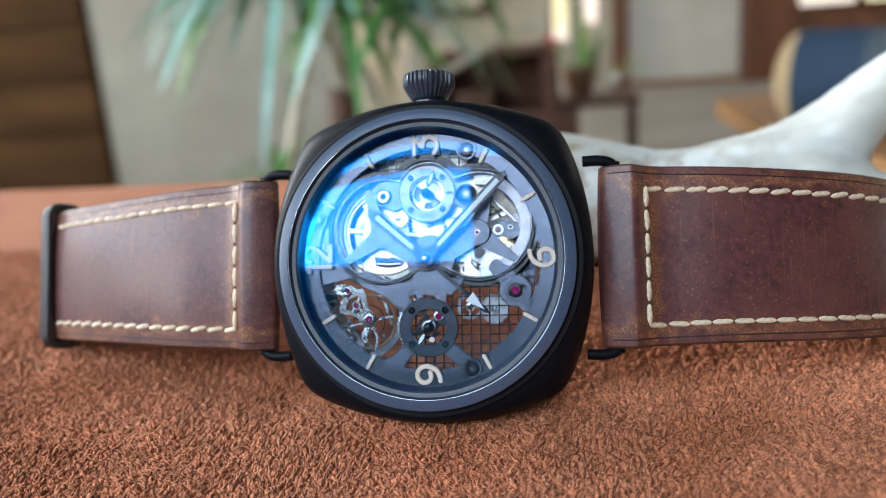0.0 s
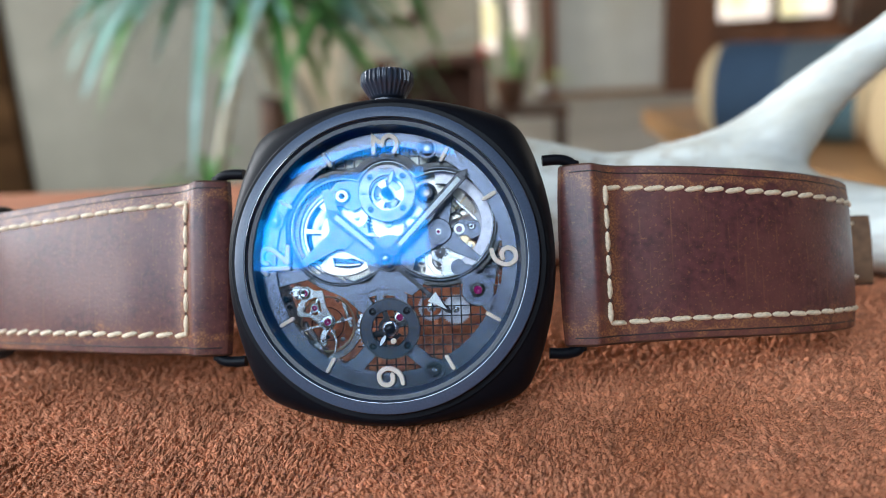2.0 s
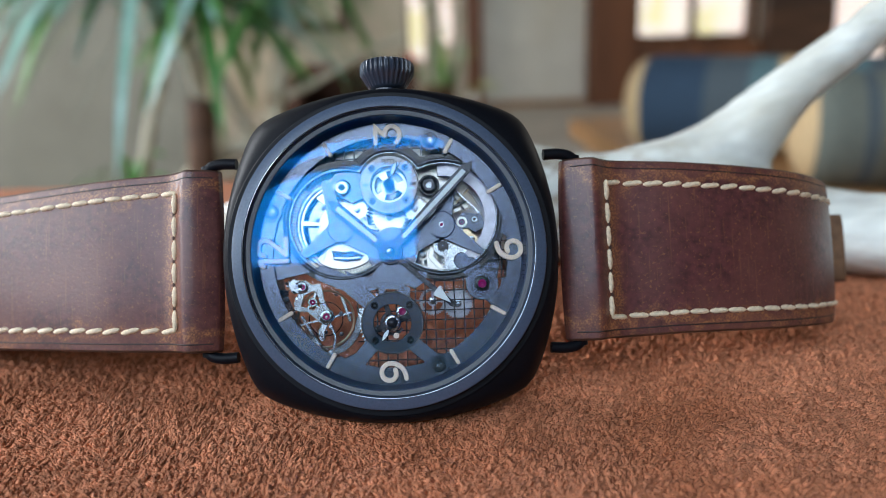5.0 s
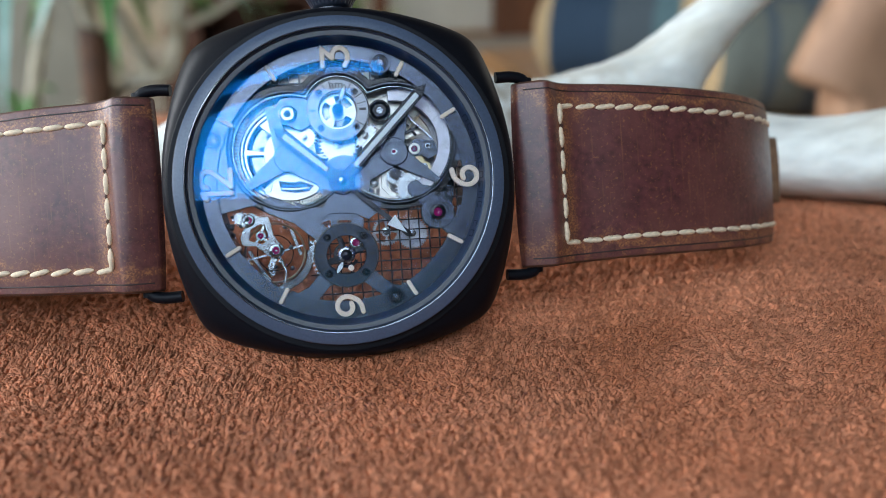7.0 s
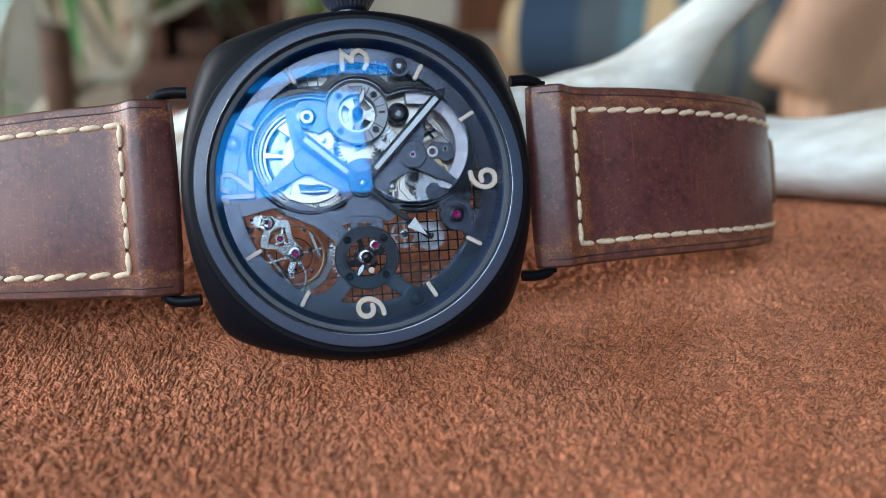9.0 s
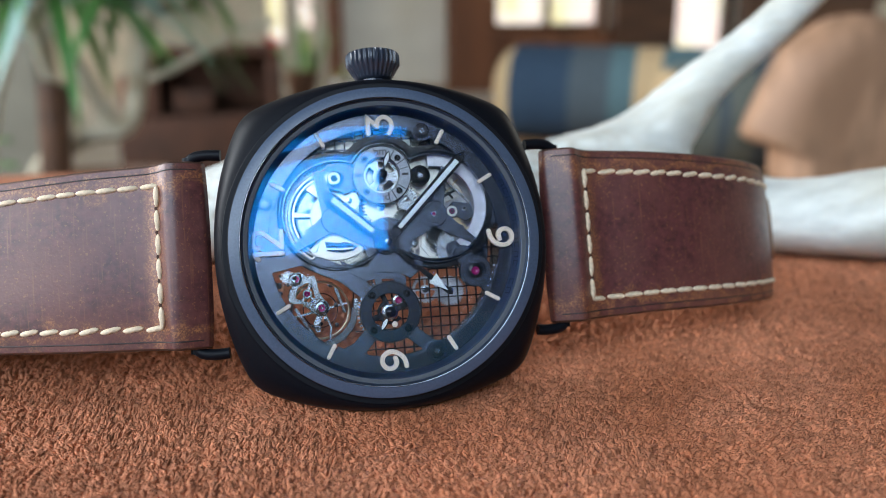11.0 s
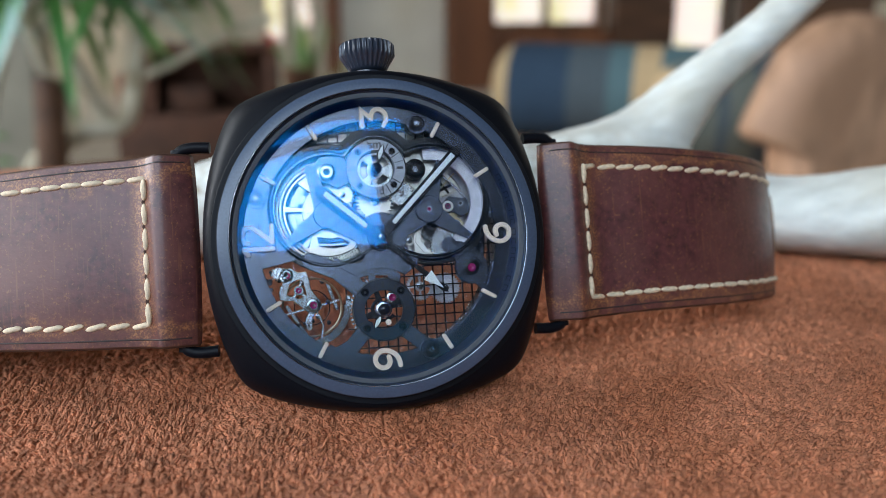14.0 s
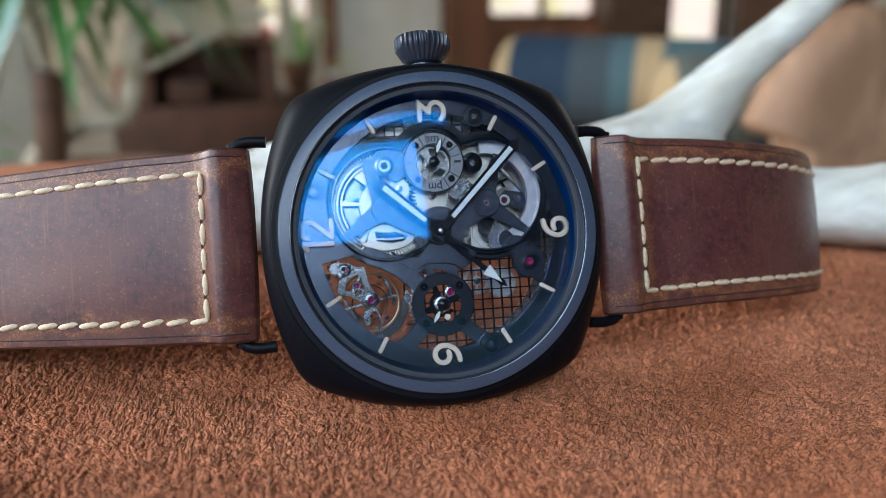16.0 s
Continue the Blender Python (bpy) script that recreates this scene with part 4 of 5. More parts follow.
ticks9 = [(k * 30, 0.95, 0.14) for k in range(12) if k % 3] + [(k * 90, 0.85, 0.36) for k in range(4)]
dial9 = small_dial(S9, 2.6, 4.2, -0.75, NIGHT, ticks9, "dark small seconds dial")
for a in (45, 135, 225, 315):
    screw(polar(S9, 3.45, a), -0.68, 0.4, GLOSSBLACK)
wpart("seconds_bridge", ribbon([polar(S9, 2.6, 200), S9, polar(S9, 2.6, 20)], 0.8, -1.9, -1.4), DARKSTEEL)
wpart("seconds_bridge", ribbon([S9, polar(S9, 2.6, 110)], 0.7, -1.95, -1.45), DARKSTEEL)
wpart("seconds_hub", lathe([(1.15, -1.9), (1.15, -1.2), (1.0, -1.1), (0.75, -1.1), (0.7, -1.25), (0.02, -1.25)], 36, S9), STEEL, dial9)
wpart("seconds_arc", flat([sector(S9, 1.3, 1.75, 120, 330, 24)], -1.7, -1.3), DARKSTEEL)
jewel((1.35, -8.2), -1.5, 0.45, STEEL)
wpart("lume_dot", lathe([(0.4, -0.9), (0.4, -0.45), (0.34, -0.4), (0.02, -0.4)], 20, (0.5, -11.5)), LUME)
for k in range(18):
    a = 118 + k * 7
    wpart("gear_tooth", add_box(bmesh.new(), (4.25, -0.12, -1.6), (4.65, 0.12, -1.2), 0, Matrix.Translation((*S9, 0)) @ Matrix.Rotation(radians(a), 4, "Z")), STEEL, smooth=False)

# hour marks
for h, a in ((1, 150), (2, 120), (4, 60), (5, 30), (7, -30), (8, -60), (10, -120), (11, -150)):
    wpart("hour_baton", ribbon([polar((0, 0), 16.0, a), polar((0, 0), 17.8, a)], 0.56, -0.6, 0.0), LUME, ring_top)
GLYPHS = {
    "1": [[(-0.45, 1.15), (0.2, 1.75), (0.2, -1.75)]],
    "2": [[(-0.95, 1.05), (-0.8, 1.5), (-0.35, 1.75), (0.25, 1.75), (0.8, 1.4), (0.95, 0.85), (0.7, 0.25), (-0.9, -1.7)], [(-0.9, -1.7), (1.1, -1.7)]],
    "3": [[(-1.25, 1.75), (1.1, 1.75), (-0.15, 0.4)], [(-0.15, 0.4), (0.6, 0.3), (1.15, -0.15), (1.25, -0.8), (0.85, -1.45), (0.2, -1.75), (-0.5, -1.7), (-1.2, -1.3)]],
    "6": [[(0.95, 1.75), (0.2, 1.6), (-0.55, 1.15), (-1.05, 0.4), (-1.25, -0.4), (-1.05, -1.15), (-0.45, -1.7), (0.3, -1.75), (0.95, -1.35), (1.2, -0.65), (0.95, 0.0), (0.35, 0.3), (-0.3, 0.15)]],
}
GLYPHS["9"] = [[(-x, -y) for x, y in s] for s in GLYPHS["6"]]


def numeral(text, c, size=1.0, gap=1.75):
    bm = bmesh.new()
    for k, ch in enumerate(text):
        off = (k - (len(text) - 1) / 2) * gap * size
        for n, s in enumerate(GLYPHS[ch]):
            pts = [Vector((x * size + off, y * size, 0)) for x, y in s]
            if len(pts) > 4:
                pts = spline(pts, 5 * len(pts))
            pts = [(c[0] - p.y, c[1] + p.x) for p in pts]
            merge(bm, ribbon(pts, 0.66, -0.65, 0.02 - 0.03 * n))
    wpart("numeral", bm, LUME, ring_top, "cream numeral")


numeral("12", (-16.3, 0.05), 1.12, 1.85)
numeral("3", (0.05, 16.5), 0.95)
numeral("6", (16.4, -0.1), 0.95)
numeral("9", (0.1, -16.45), 0.95)

# engraved lettering on the inner ring, as plain bars
for k in range(13):
    if k == 2:
        continue
    a = -25 + k * 4.1
    m = Matrix.Rotation(radians(a), 4, "Z") @ Matrix.Translation((18.52, 0, 0.55)) @ Matrix.Rotation(radians(-73.8), 4, "Y")
    for u0, u1, v0, v1 in ((-0.6, 0.6, -0.46, -0.32), (-0.6, 0.6, 0.32, 0.46), (0.45, 0.6, -0.32, 0.32), (-0.6, -0.45, -0.32, 0.32))[k % 2:3 + k % 2]:
        wpart("engraved_bar", add_box(bmesh.new(), (u0, v0, -0.03), (u1, v1, 0.02), 0, m), INK, smooth=False)


# pointers
def hand(name, angle, r0, r1, w, lume0, lume1, z, label, w0=None):
    w0 = w0 or w
    m = Matrix.Rotation(radians(angle), 4, "Z")
    body = flat([[(r0, w0 / 2), (r1 - w * 0.9, w / 2), (r1, 0), (r1 - w * 0.9, -w / 2), (r0, -w0 / 2)]], z - 0.14, z + 0.14, 0.06)
    body.transform(m)
    h = wpart(name, body, DARKSTEEL, label=label)
    if lume1:
        lm = flat([[(lume0, w * 0.2), (lume1, w * 0.24), (lume1, -w * 0.24), (lume0, -w * 0.2)]], z + 0.05, z + 0.2, 0.03)
        lm.transform(m)
        wpart("lume_insert", lm, PALE, h)
    return h


hand("minute_hand", 46.0, 0.6, 17.0, 1.5, 2.6, 15.2, 0.9, "dark minute hand with pale lume stripe", 1.3)
hand("hour_hand", 139.0, 0.6, 11.3, 1.6, 2.4, 9.6, 0.45, "dark hour hand with pale lume stripe", 1.4)
gmt = hand("pointer_hand", -41.5, 0.8, 11.9, 0.8, 0, 0, 0.05, "thin black pointer with a pale arrow", 0.5)
tri = flat([[(8.2, 0.85), (11.0, 0.0), (8.2, -0.85)]], 0.1, 0.3, 0.05)
tri.transform(Matrix.Rotation(radians(-41.5), 4, "Z"))
wpart("arrow", tri, PALE, gmt)
wpart("hand_hub", lathe([(1.75, -0.9), (1.75, -0.35), (1.65, -0.25), (1.25, -0.25), (1.25, 0.75), (1.15, 1.05), (0.7, 1.05), (0.62, 1.35), (0.4, 1.55), (0.02, 1.6)], 40), DARKSTEEL, label="stacked black hub at the dial centre")
wpart("hub_pin", lathe([(0.42, 1.4), (0.36, 1.72), (0.02, 1.8)], 20), STEEL)


def leaf_hand(c, tip, w, z, label):
    d = Vector(tip) - Vector(c)
    s = Vector((-d.y, d.x)).normalized() * w
    p = lambda f, k: tuple(Vector(c) + d * f + s * k)
    h = wpart("leaf_hand", flat([[p(-0.35, 0.3), p(0.25, 0.35), p(0.6, 1), p(0.85, 0.7), p(1.0, 0), p(0.85, -0.7), p(0.6, -1), p(0.25, -0.35), p(-0.35, -0.3)]], z - 0.1, z + 0.1, 0.04), DARKSTEEL, label=label)
    wpart("lume_insert", flat([[p(0.38, 0.25), p(0.6, 0.7), p(0.82, 0.45), p(0.95, 0), p(0.82, -0.45), p(0.6, -0.7), p(0.38, -0.25)]], z + 0.05, z + 0.14, 0.02), PALE, h)
    wpart("cap", lathe([(0.75, z - 0.6), (0.75, z + 0.05), (0.6, z + 0.2), (0.3, z + 0.25), (0.02, z + 0.35)], 24, c), DARKSTEEL, h)


for c, dial, r0, r1 in (((0.0, 9.6), dial3, 2.6, 4.0), (S9, dial9, 2.65, 4.1)):
    for k in range(12):
        m = Matrix.Translation((*c, 0)) @ Matrix.Rotation(radians(15 + 30 * k), 4, "Z")
        if k % 3 != 2 or c == S9:
            wpart("division", add_box(bmesh.new(), (r0, -0.045, -0.77), (r1, 0.045, -0.73), 0, m), INK, dial, smooth=False)
leaf_hand((0.0, 9.6), (1.15, 12.9), 0.42, -0.35, "small leaf hand")
leaf_hand(S9, (-1.5, -12.3), 0.42, -0.35, "small leaf hand")

# the tilted cage of the regulator
cage_z = -2.9
TB = (-9.6, -8.9)


def hoop(c, r, tr, z, tilt=(0, 0), n=60):
    pts = [(c[0] + r * math.cos(a), c[1] + r * math.sin(a), z + tilt[0] * math.cos(a) + tilt[1] * math.sin(a)) for a in [2 * math.pi * k / n for k in range(n)]]
    secs = []
    for k, p in enumerate(pts):
        a = 2 * math.pi * k / n
        o = Vector((math.cos(a), math.sin(a), 0))
        secs.append([Vector(p) + o * tr * math.cos(b) + Vector((0, 0, tr * math.sin(b))) for b in [2 * math.pi * q / 8 for q in range(8)]])
    return rings(secs, True, False, True)


cage = wpart("regulator_cage", flat([ribbon_loop for ribbon_loop in [[(-10.6, -9.2), (-9.9, -9.75), (-9.0, -9.7), (-8.3, -9.0), (-8.4, -8.0), (-9.0, -7.4), (-9.6, -6.4), (-9.9, -4.7), (-10.2, -3.9), (-11.3, -4.0), (-12.3, -3.3), (-13.5, -3.5), (-13.9, -4.5), (-13.4, -5.3), (-14.0, -6.6), (-13.9, -7.6), (-13.2, -7.8), (-12.0, -7.9)], [(-12.9, -7.0), (-12.5, -5.6), (-11.3, -5.0), (-10.7, -5.2), (-10.3, -7.0), (-11.2, -7.6)]]], cage_z - 0.3, cage_z, 0.08), CAGE, label="bright three-armed cage bridge")
jewel((-9.4, -8.6), cage_z + 0.1, 0.5, CAGE)
jewel((-12.75, -4.35), cage_z + 0.1, 0.45, CAGE)
jewel((-11.3, -6.5), cage_z + 0.05, 0.36, CAGE)
for p0, p1 in (((-11.3, -6.5), (-12.2, -7.6)), ((-11.3, -6.5), (-10.2, -7.6)), ((-11.3, -6.5), (-10.9, -5.3))):
    wpart("cage_arm", ribbon([p0, p1], 0.42, cage_z - 0.45, cage_z - 0.05), STEEL)
wpart("balance_wheel", hoop(TB, 4.0, 0.16, cage_z - 0.9, (0.25, 0.2)), GOLD, label="fine brass balance rim")
wpart("balance_spring", hoop(TB, 2.4, 0.07, cage_z - 1.0, (0.1, 0.1)), DARKSTEEL)
wpart("balance_arm", ribbon([polar(TB, 3.9, 12), TB, polar(TB, 3.9, 192)], 0.35, cage_z - 1.1, cage_z - 0.8), STEEL)
wpart("cage_band", flat([sector(TB, 4.3, 5.3, -82, 2, 24)], cage_z - 0.8, cage_z - 0.1, 0.1), CAGE, label="curved steel band of the cage")
wpart("cage_foot", ribbon([polar(TB, 5.0, 2), (-4.6, -7.9)], 0.8, cage_z - 0.5, cage_z), STEEL)
wpart("cage_foot", ribbon([polar(TB, 4.8, -82), (-9.4, -14.2)], 0.7, cage_z - 0.5, cage_z), STEEL)
wpart("cage_lever", ribbon([(-9.5, -9.3), (-10.2, -10.6), (-10.1, -11.6)], 0.9, cage_z - 0.7, cage_z - 0.3), STEEL)
screw((-10.15, -11.3), cage_z - 0.25, 0.35, STEEL)
wpart("cage_spring", ribbon([(-9.0, -9.5), (-8.2, -11.4), (-8.6, -13.6)], 0.3, cage_z - 0.6, cage_z - 0.2), STEEL)
rnd = random.Random(4)
for k in range(12):
    x, y = -14.4 + rnd.uniform(-1.2, 1.4), -4.9 + rnd.uniform(-1.6, 1.3)
    r = rnd.uniform(0.22, 0.5)
    wpart("cage_screw", lathe([(r, cage_z - 1.0), (r, cage_z - 0.2 + rnd.uniform(-0.4, 0.4)), (r * 0.6, cage_z + 0.1), (0.02, cage_z + 0.1)], 12, (x, y)), rnd.choice([DARKSTEEL, DARKSTEEL, STEEL]))
wpart("cage_wheel", flat([toothed((-13.9, -4.0), 1.1, 14, 0.3)], cage_z - 0.6, cage_z - 0.2), STEEL)
for k in range(14):
    x, y = rnd.uniform(-13.2, -7.4), rnd.uniform(-12.6, -5.0)
    r = rnd.uniform(0.14, 0.32)
    wpart("cage_post", lathe([(r, cage_z - 1.7), (r, cage_z - 1.0), (r * 1.5, cage_z - 0.95), (r * 1.5, cage_z - 0.7), (0.02, cage_z - 0.65)], 12, (x, y)), rnd.choice([DARKSTEEL, CAGE, GOLD]))
for p0, p1 in (((-13.0, -8.6), (-10.4, -12.9)), ((-7.3, -5.9), (-6.2, -9.2))):
    wpart("cage_pillar", ribbon([p0, p1], 0.5, cage_z - 1.5, cage_z - 1.0), CAGE)
back_glass = wpart("back_crystal", lathe([(16.7, -8.9), (16.7, -8.7), (0.02, -8.7)], 64), crystal_material("clear_back_glass", (1, 1, 1), 1.3), label="clear glass case back")
back_glass.visible_shadow = False


# ---- strap stitching and keeper ----
CREASE = material("dark_crease", (0.022, 0.010, 0.008), 0.6, vary=0.3, scale=800)
def arc_frames(frames):
    acc, out = 0.0, []
    for i, f in enumerate(frames):
        if i:
            acc += (f[0] - frames[i - 1][0]).length
        out.append(acc)
    return out


def capsule(length, r, sides=14):
    secs = []
    for x, k in ((-0.5, 0.2), (-0.45, 0.52), (-0.34, 0.84), (-0.18, 1.0), (0.0, 1.06), (0.18, 1.0), (0.34, 0.84), (0.45, 0.52), (0.5, 0.2)):
        row = []
        for q in range(sides):
            a = 2 * math.pi * q / sides
            ply = 1 - 0.2 * abs(math.cos(a + x * 5.2)) ** 6
            row.append((x * length, r * k * ply * math.cos(a) + 0.2 * r * math.sin(3.1 * x), r * k * ply * math.sin(a)))
        secs.append(row)
    bm = rings(secs)
    bm.transform(MM)
    bmesh.ops.recalc_face_normals(bm, faces=bm.faces)
    me = bpy.data.meshes.new("stitch")
    bm.to_mesh(me)
    bm.free()
    me.materials.append(THREAD)
    me.polygons.foreach_set("use_smooth", [True] * len(me.polygons))
    return me


STITCH = capsule(2.95, 0.42)
HOLE = bpy.data.meshes.new("stitch_hole")
_b = lathe([(0.42, -0.3), (0.42, 0.02), (0.02, 0.0)], 12)
_b.transform(MM)
_b.to_mesh(HOLE)
_b.free()
HOLE.materials.append(material("stitch_hole_shade", (0.05, 0.018, 0.008), 0.7, vary=0.3, scale=1500))


def place(mesh, name, parent, origin, along, normal):
    x = along.normalized()
    z = (normal - x * normal.dot(x)).normalized()
    y = z.cross(x)
    m = Matrix((x, y, z)).transposed().to_4x4()
    ob = new(name, mesh)
    ob.parent = parent
    ob.matrix_basis = Matrix.Translation(origin * 0.001) @ m
    return ob


def sew(strap_ob, frames, s_first, s_last, inset, top_in=0.0):
    acc = arc_frames(frames)

    def at(s, across_f):
        i = max(k for k in range(len(acc)) if acc[k] <= s or k == 0)
        i = min(i, len(acc) - 2)
        t = (s - acc[i]) / max(1e-6, acc[i + 1] - acc[i])
        a = strap_point(frames[i], across_f(frames[i]), -0.26)
        b = strap_point(frames[i + 1], across_f(frames[i + 1]), -0.26)
        nm = frames[i][2]
        return a.lerp(b, t), (b - a).normalized(), Vector((nm.x, 0, -nm.y))

    rng = random.Random(7)
    for side in (1, -1):
        f = lambda fr, side=side: side * (fr[3] - inset - (top_in if side > 0 else 0.0))
        s = s_first + 1.4
        while s < s_last:
            p, d, nm = at(s, f)
            tilt = d + Vector((0, side * 0.10 + rng.uniform(-0.06, 0.06), 0))
            place(STITCH, "stitch", strap_ob, p + nm * (0.06 + rng.uniform(-0.04, 0.04)), tilt, nm)
            q, d2, nm2 = at(s + 1.52, f)
            place(HOLE, "stitch_hole", strap_ob, q, d2, nm2)
            s += 3.05 + rng.uniform(-0.1, 0.1)
    p0, d, nm = at(s_first, lambda fr: 0.0)
    half = frames[int(len(frames) * 0.1)][3] - inset
    n = 6
    for k in range(n):
        y = -half + (k + 0.5) * 2 * half / n
        o = Vector((p0.x, y, p0.z))
        place(STITCH, "stitch", strap_ob, o + nm * 0.3, Vector((0.05 * (1 if k % 2 else 0.3), 1, 0)), nm)
        if k:
            place(HOLE, "stitch_hole", strap_ob, Vector((p0.x, -half + k * 2 * half / n, p0.z)) + nm * 0.22, Vector((1, 0, 0)), nm)


sew(strap_r, frames_r, 8.3, 60.0, 3.1, 0.4)
sew(tail_ob, frames_t, 1.0, 18.0, 1.6)
sew(strap_l, frames_l, 8.3, 53.4, 3.1)


for ob, fr in ((strap_r, frames_r), (strap_l, frames_l)):
    for side in (1, -1):
        line = [strap_point(f, side * (f[3] - 1.25), -0.42) for f in fr[11:]]
        wpart("crease", tube(line, 0.13, 6), CREASE, ob)


def keeper(frames, s0, s1, grow):
    acc = arc_frames(frames)
    idx = [min(range(len(acc)), key=lambda k: abs(acc[k] - (s0 + (s1 - s0) * q / 4))) for q in range(5)]
    idx = sorted(set(idx))
    secs = []

    def loop(f, g, bulge):
        half, th, rc = f[3] + g, f[5] + g, 1.5 + g * 0.5
        prof = []
        for cx, co, a0 in ((half - rc, g - rc, 90), (half - rc, -th + rc, 0), (-half + rc, -th + rc, -90), (-half + rc, g - rc, -180)):
            prof += [polar((cx, co), rc, a0 - 15 * k) for k in range(7)]
        return [strap_point(f, a, o + bulge * (1 - (a / half) ** 2) * (1 if o > 0 else 0)) for a, o in prof]

    outer = [loop(frames[i], grow + 1.25, 0.35) for i in idx]
    outer[0] = loop(frames[idx[0]], grow + 0.75, 0.35)
    outer[-1] = loop(frames[idx[-1]], grow + 0.75, 0.35)
    inner = [loop(frames[i], grow, 0.35) for i in idx[::-1]]
    return rings(outer + inner, True, False, True)


KEEPER = material("black_leather_loop", (0.022, 0.018, 0.018), 0.5, vary=0.3, scale=900, bump=0.3, bump_scale=1500)
wpart("keeper", keeper(frames_l, 54.4, 58.0, 0.5), KEEPER, label="black leather strap keeper")
wpart("keeper", keeper(frames_l, 58.6, 62.0, 0.3), KEEPER, label="black leather strap keeper")


# ---- things beyond the table ----
BENCH_Z = -0.131
bench = thing("bench", pose(0.2, 0.565, FLOOR_Z), "low honey-coloured wooden bench", "bench")
seat_plan = [(0.215, 0.035), (1.5, -0.06), (1.5, 0.95), (0.075, 0.95), (0.088, 0.5)]
part("seat", rings([[(x, y, z) for x, y in seat_plan] for z in (0.194, 0.229)]), HONEYWOOD, bench, smooth=False)
for bx in (0.24, 1.4):
    for by in (0.06, 0.8):
        part("leg", box((bx, by, 0), (bx + 0.06, by + 0.06, 0.194), 0.004), HONEYWOOD, bench)


def bolster(name, eye, to, r, bands, label):
    """A stuffed roll of striped wool with round ends; bands: (its length, material)."""
    a, b = Vector(eye), Vector(to)
    m = Matrix.Translation(a) @ (b - a).to_track_quat("Z", "Y").to_matrix().to_4x4()
    t = thing(name, m, label, "bolster", "bolsters on the bench")
    length, dome = sum(w for w, _ in bands), 0.05

    def radius(z):
        q = max(0.0, dome - min(z, length - z)) / dome
        return max(0.004, r * (1 - q ** 2.6) ** 0.45) * (1 - 0.06 * z / length)

    z = 0.0
    for k, (w, mat) in enumerate(bands):
        prof = [(radius(z + w * q / 8), z + w * q / 8) for q in range(9)]
        part("band", lathe(prof, 40, caps=k in (0, len(bands) - 1)), mat, t)
        z += w


bolster("bolster", (0.29, 1.10, BENCH_Z + 0.068), (0.66, 0.90, BENCH_Z + 0.066), 0.068, [(0.034, TAN), (0.085, NAVY), (0.055, SLATE), (0.034, TEAL), (0.036, TAN), (0.07, TEAL), (0.15, SLATE)], "rolled navy and tan striped wool bolster")
bolster("bolster", (0.398, 0.795, BENCH_Z + 0.063), (0.86, 0.68, BENCH_Z + 0.061), 0.063, [(0.022, TAN), (0.045, OLIVE), (0.012, SLATE), (0.03, OLIVE), (0.05, SLATE), (0.05, OLIVE), (0.08, NAVY), (0.18, SLATE)], "grey-green striped wool bolster with tan end")


def carved_head():
    """A plain carved block of wood: a sloping wedge over an undercut foot."""
    runs = [
        [(45, -68), (39, -50), (38, -32), (36, -19)],
        [(36, -19), (24, -17), (11, -13)],
        [(11, -13), (3, -7), (0, 0)],
        [(0, 0), (16, 40), (35, 78)],
        [(35, 78), (66, 101), (101, 111), (150, 106), (200, 74), (226, 10), (214, -45), (192, -68)],
        [(192, -68), (120, -68), (45, -68)],
    ]
    out = []
    for run in runs:
        out += [(p.x, p.y) for p in spline([Vector((a, b, 0)) for a, b in run], 14)[:-1]]
    secs = []
    for s, q in ((-1, 0.62), (-0.93, 0.74), (-0.75, 0.86), (-0.5, 0.945), (-0.22, 0.99), (0, 1.0), (0.22, 0.99), (0.5, 0.945), (0.75, 0.86), (0.93, 0.74), (1, 0.62)):
        secs.append([((110 + (x - 110) * q) / 1000, 0.037 * s, (-68 + (z + 68) * (0.5 + 0.5 * q)) / 1000) for x, z in out])
    return rings(secs)


head = mesh_object("wood_carving", carved_head(), CARVED, sharp=55)
head.matrix_world = pose(0.434, 0.645, BENCH_Z + 0.068)
tagged(head, "plain carved block of brown wood on the bench", "wood carving")


# potted plant with pale canes and long strap leaves
def leaf_blade(base, lead, length, width, droop, twist):
    side = Vector((-lead.y, lead.x, 0))
    side = (side.normalized() if side.length > 1e-3 else Vector((1, 0, 0)))
    bm = bmesh.new()
    rows = []
    n = 9
    for k in range(n):
        s = k / (n - 1)
        p = base + lead * length * s + Vector((0, 0, -droop * length * s * s))
        w = width * (0.55 + 1.4 * s) * (1 - s) ** 0.65 + 0.0006
        sd = (side * math.cos(twist * s) + Vector((0, 0, 1)) * math.sin(twist * s))
        rows.append([bm.verts.new(p - sd * w), bm.verts.new(p + Vector((0, 0, -0.18 * w)) + Vector((0, 0.0006, 0))), bm.verts.new(p + sd * w), bm.verts.new(p + Vector((0, 0.0015, 0.0012)))])
    for a, b in zip(rows, rows[1:]):
        for i in range(4):
            bm.faces.new((a[i], a[(i + 1) % 4], b[(i + 1) % 4], b[i]))
    return bm


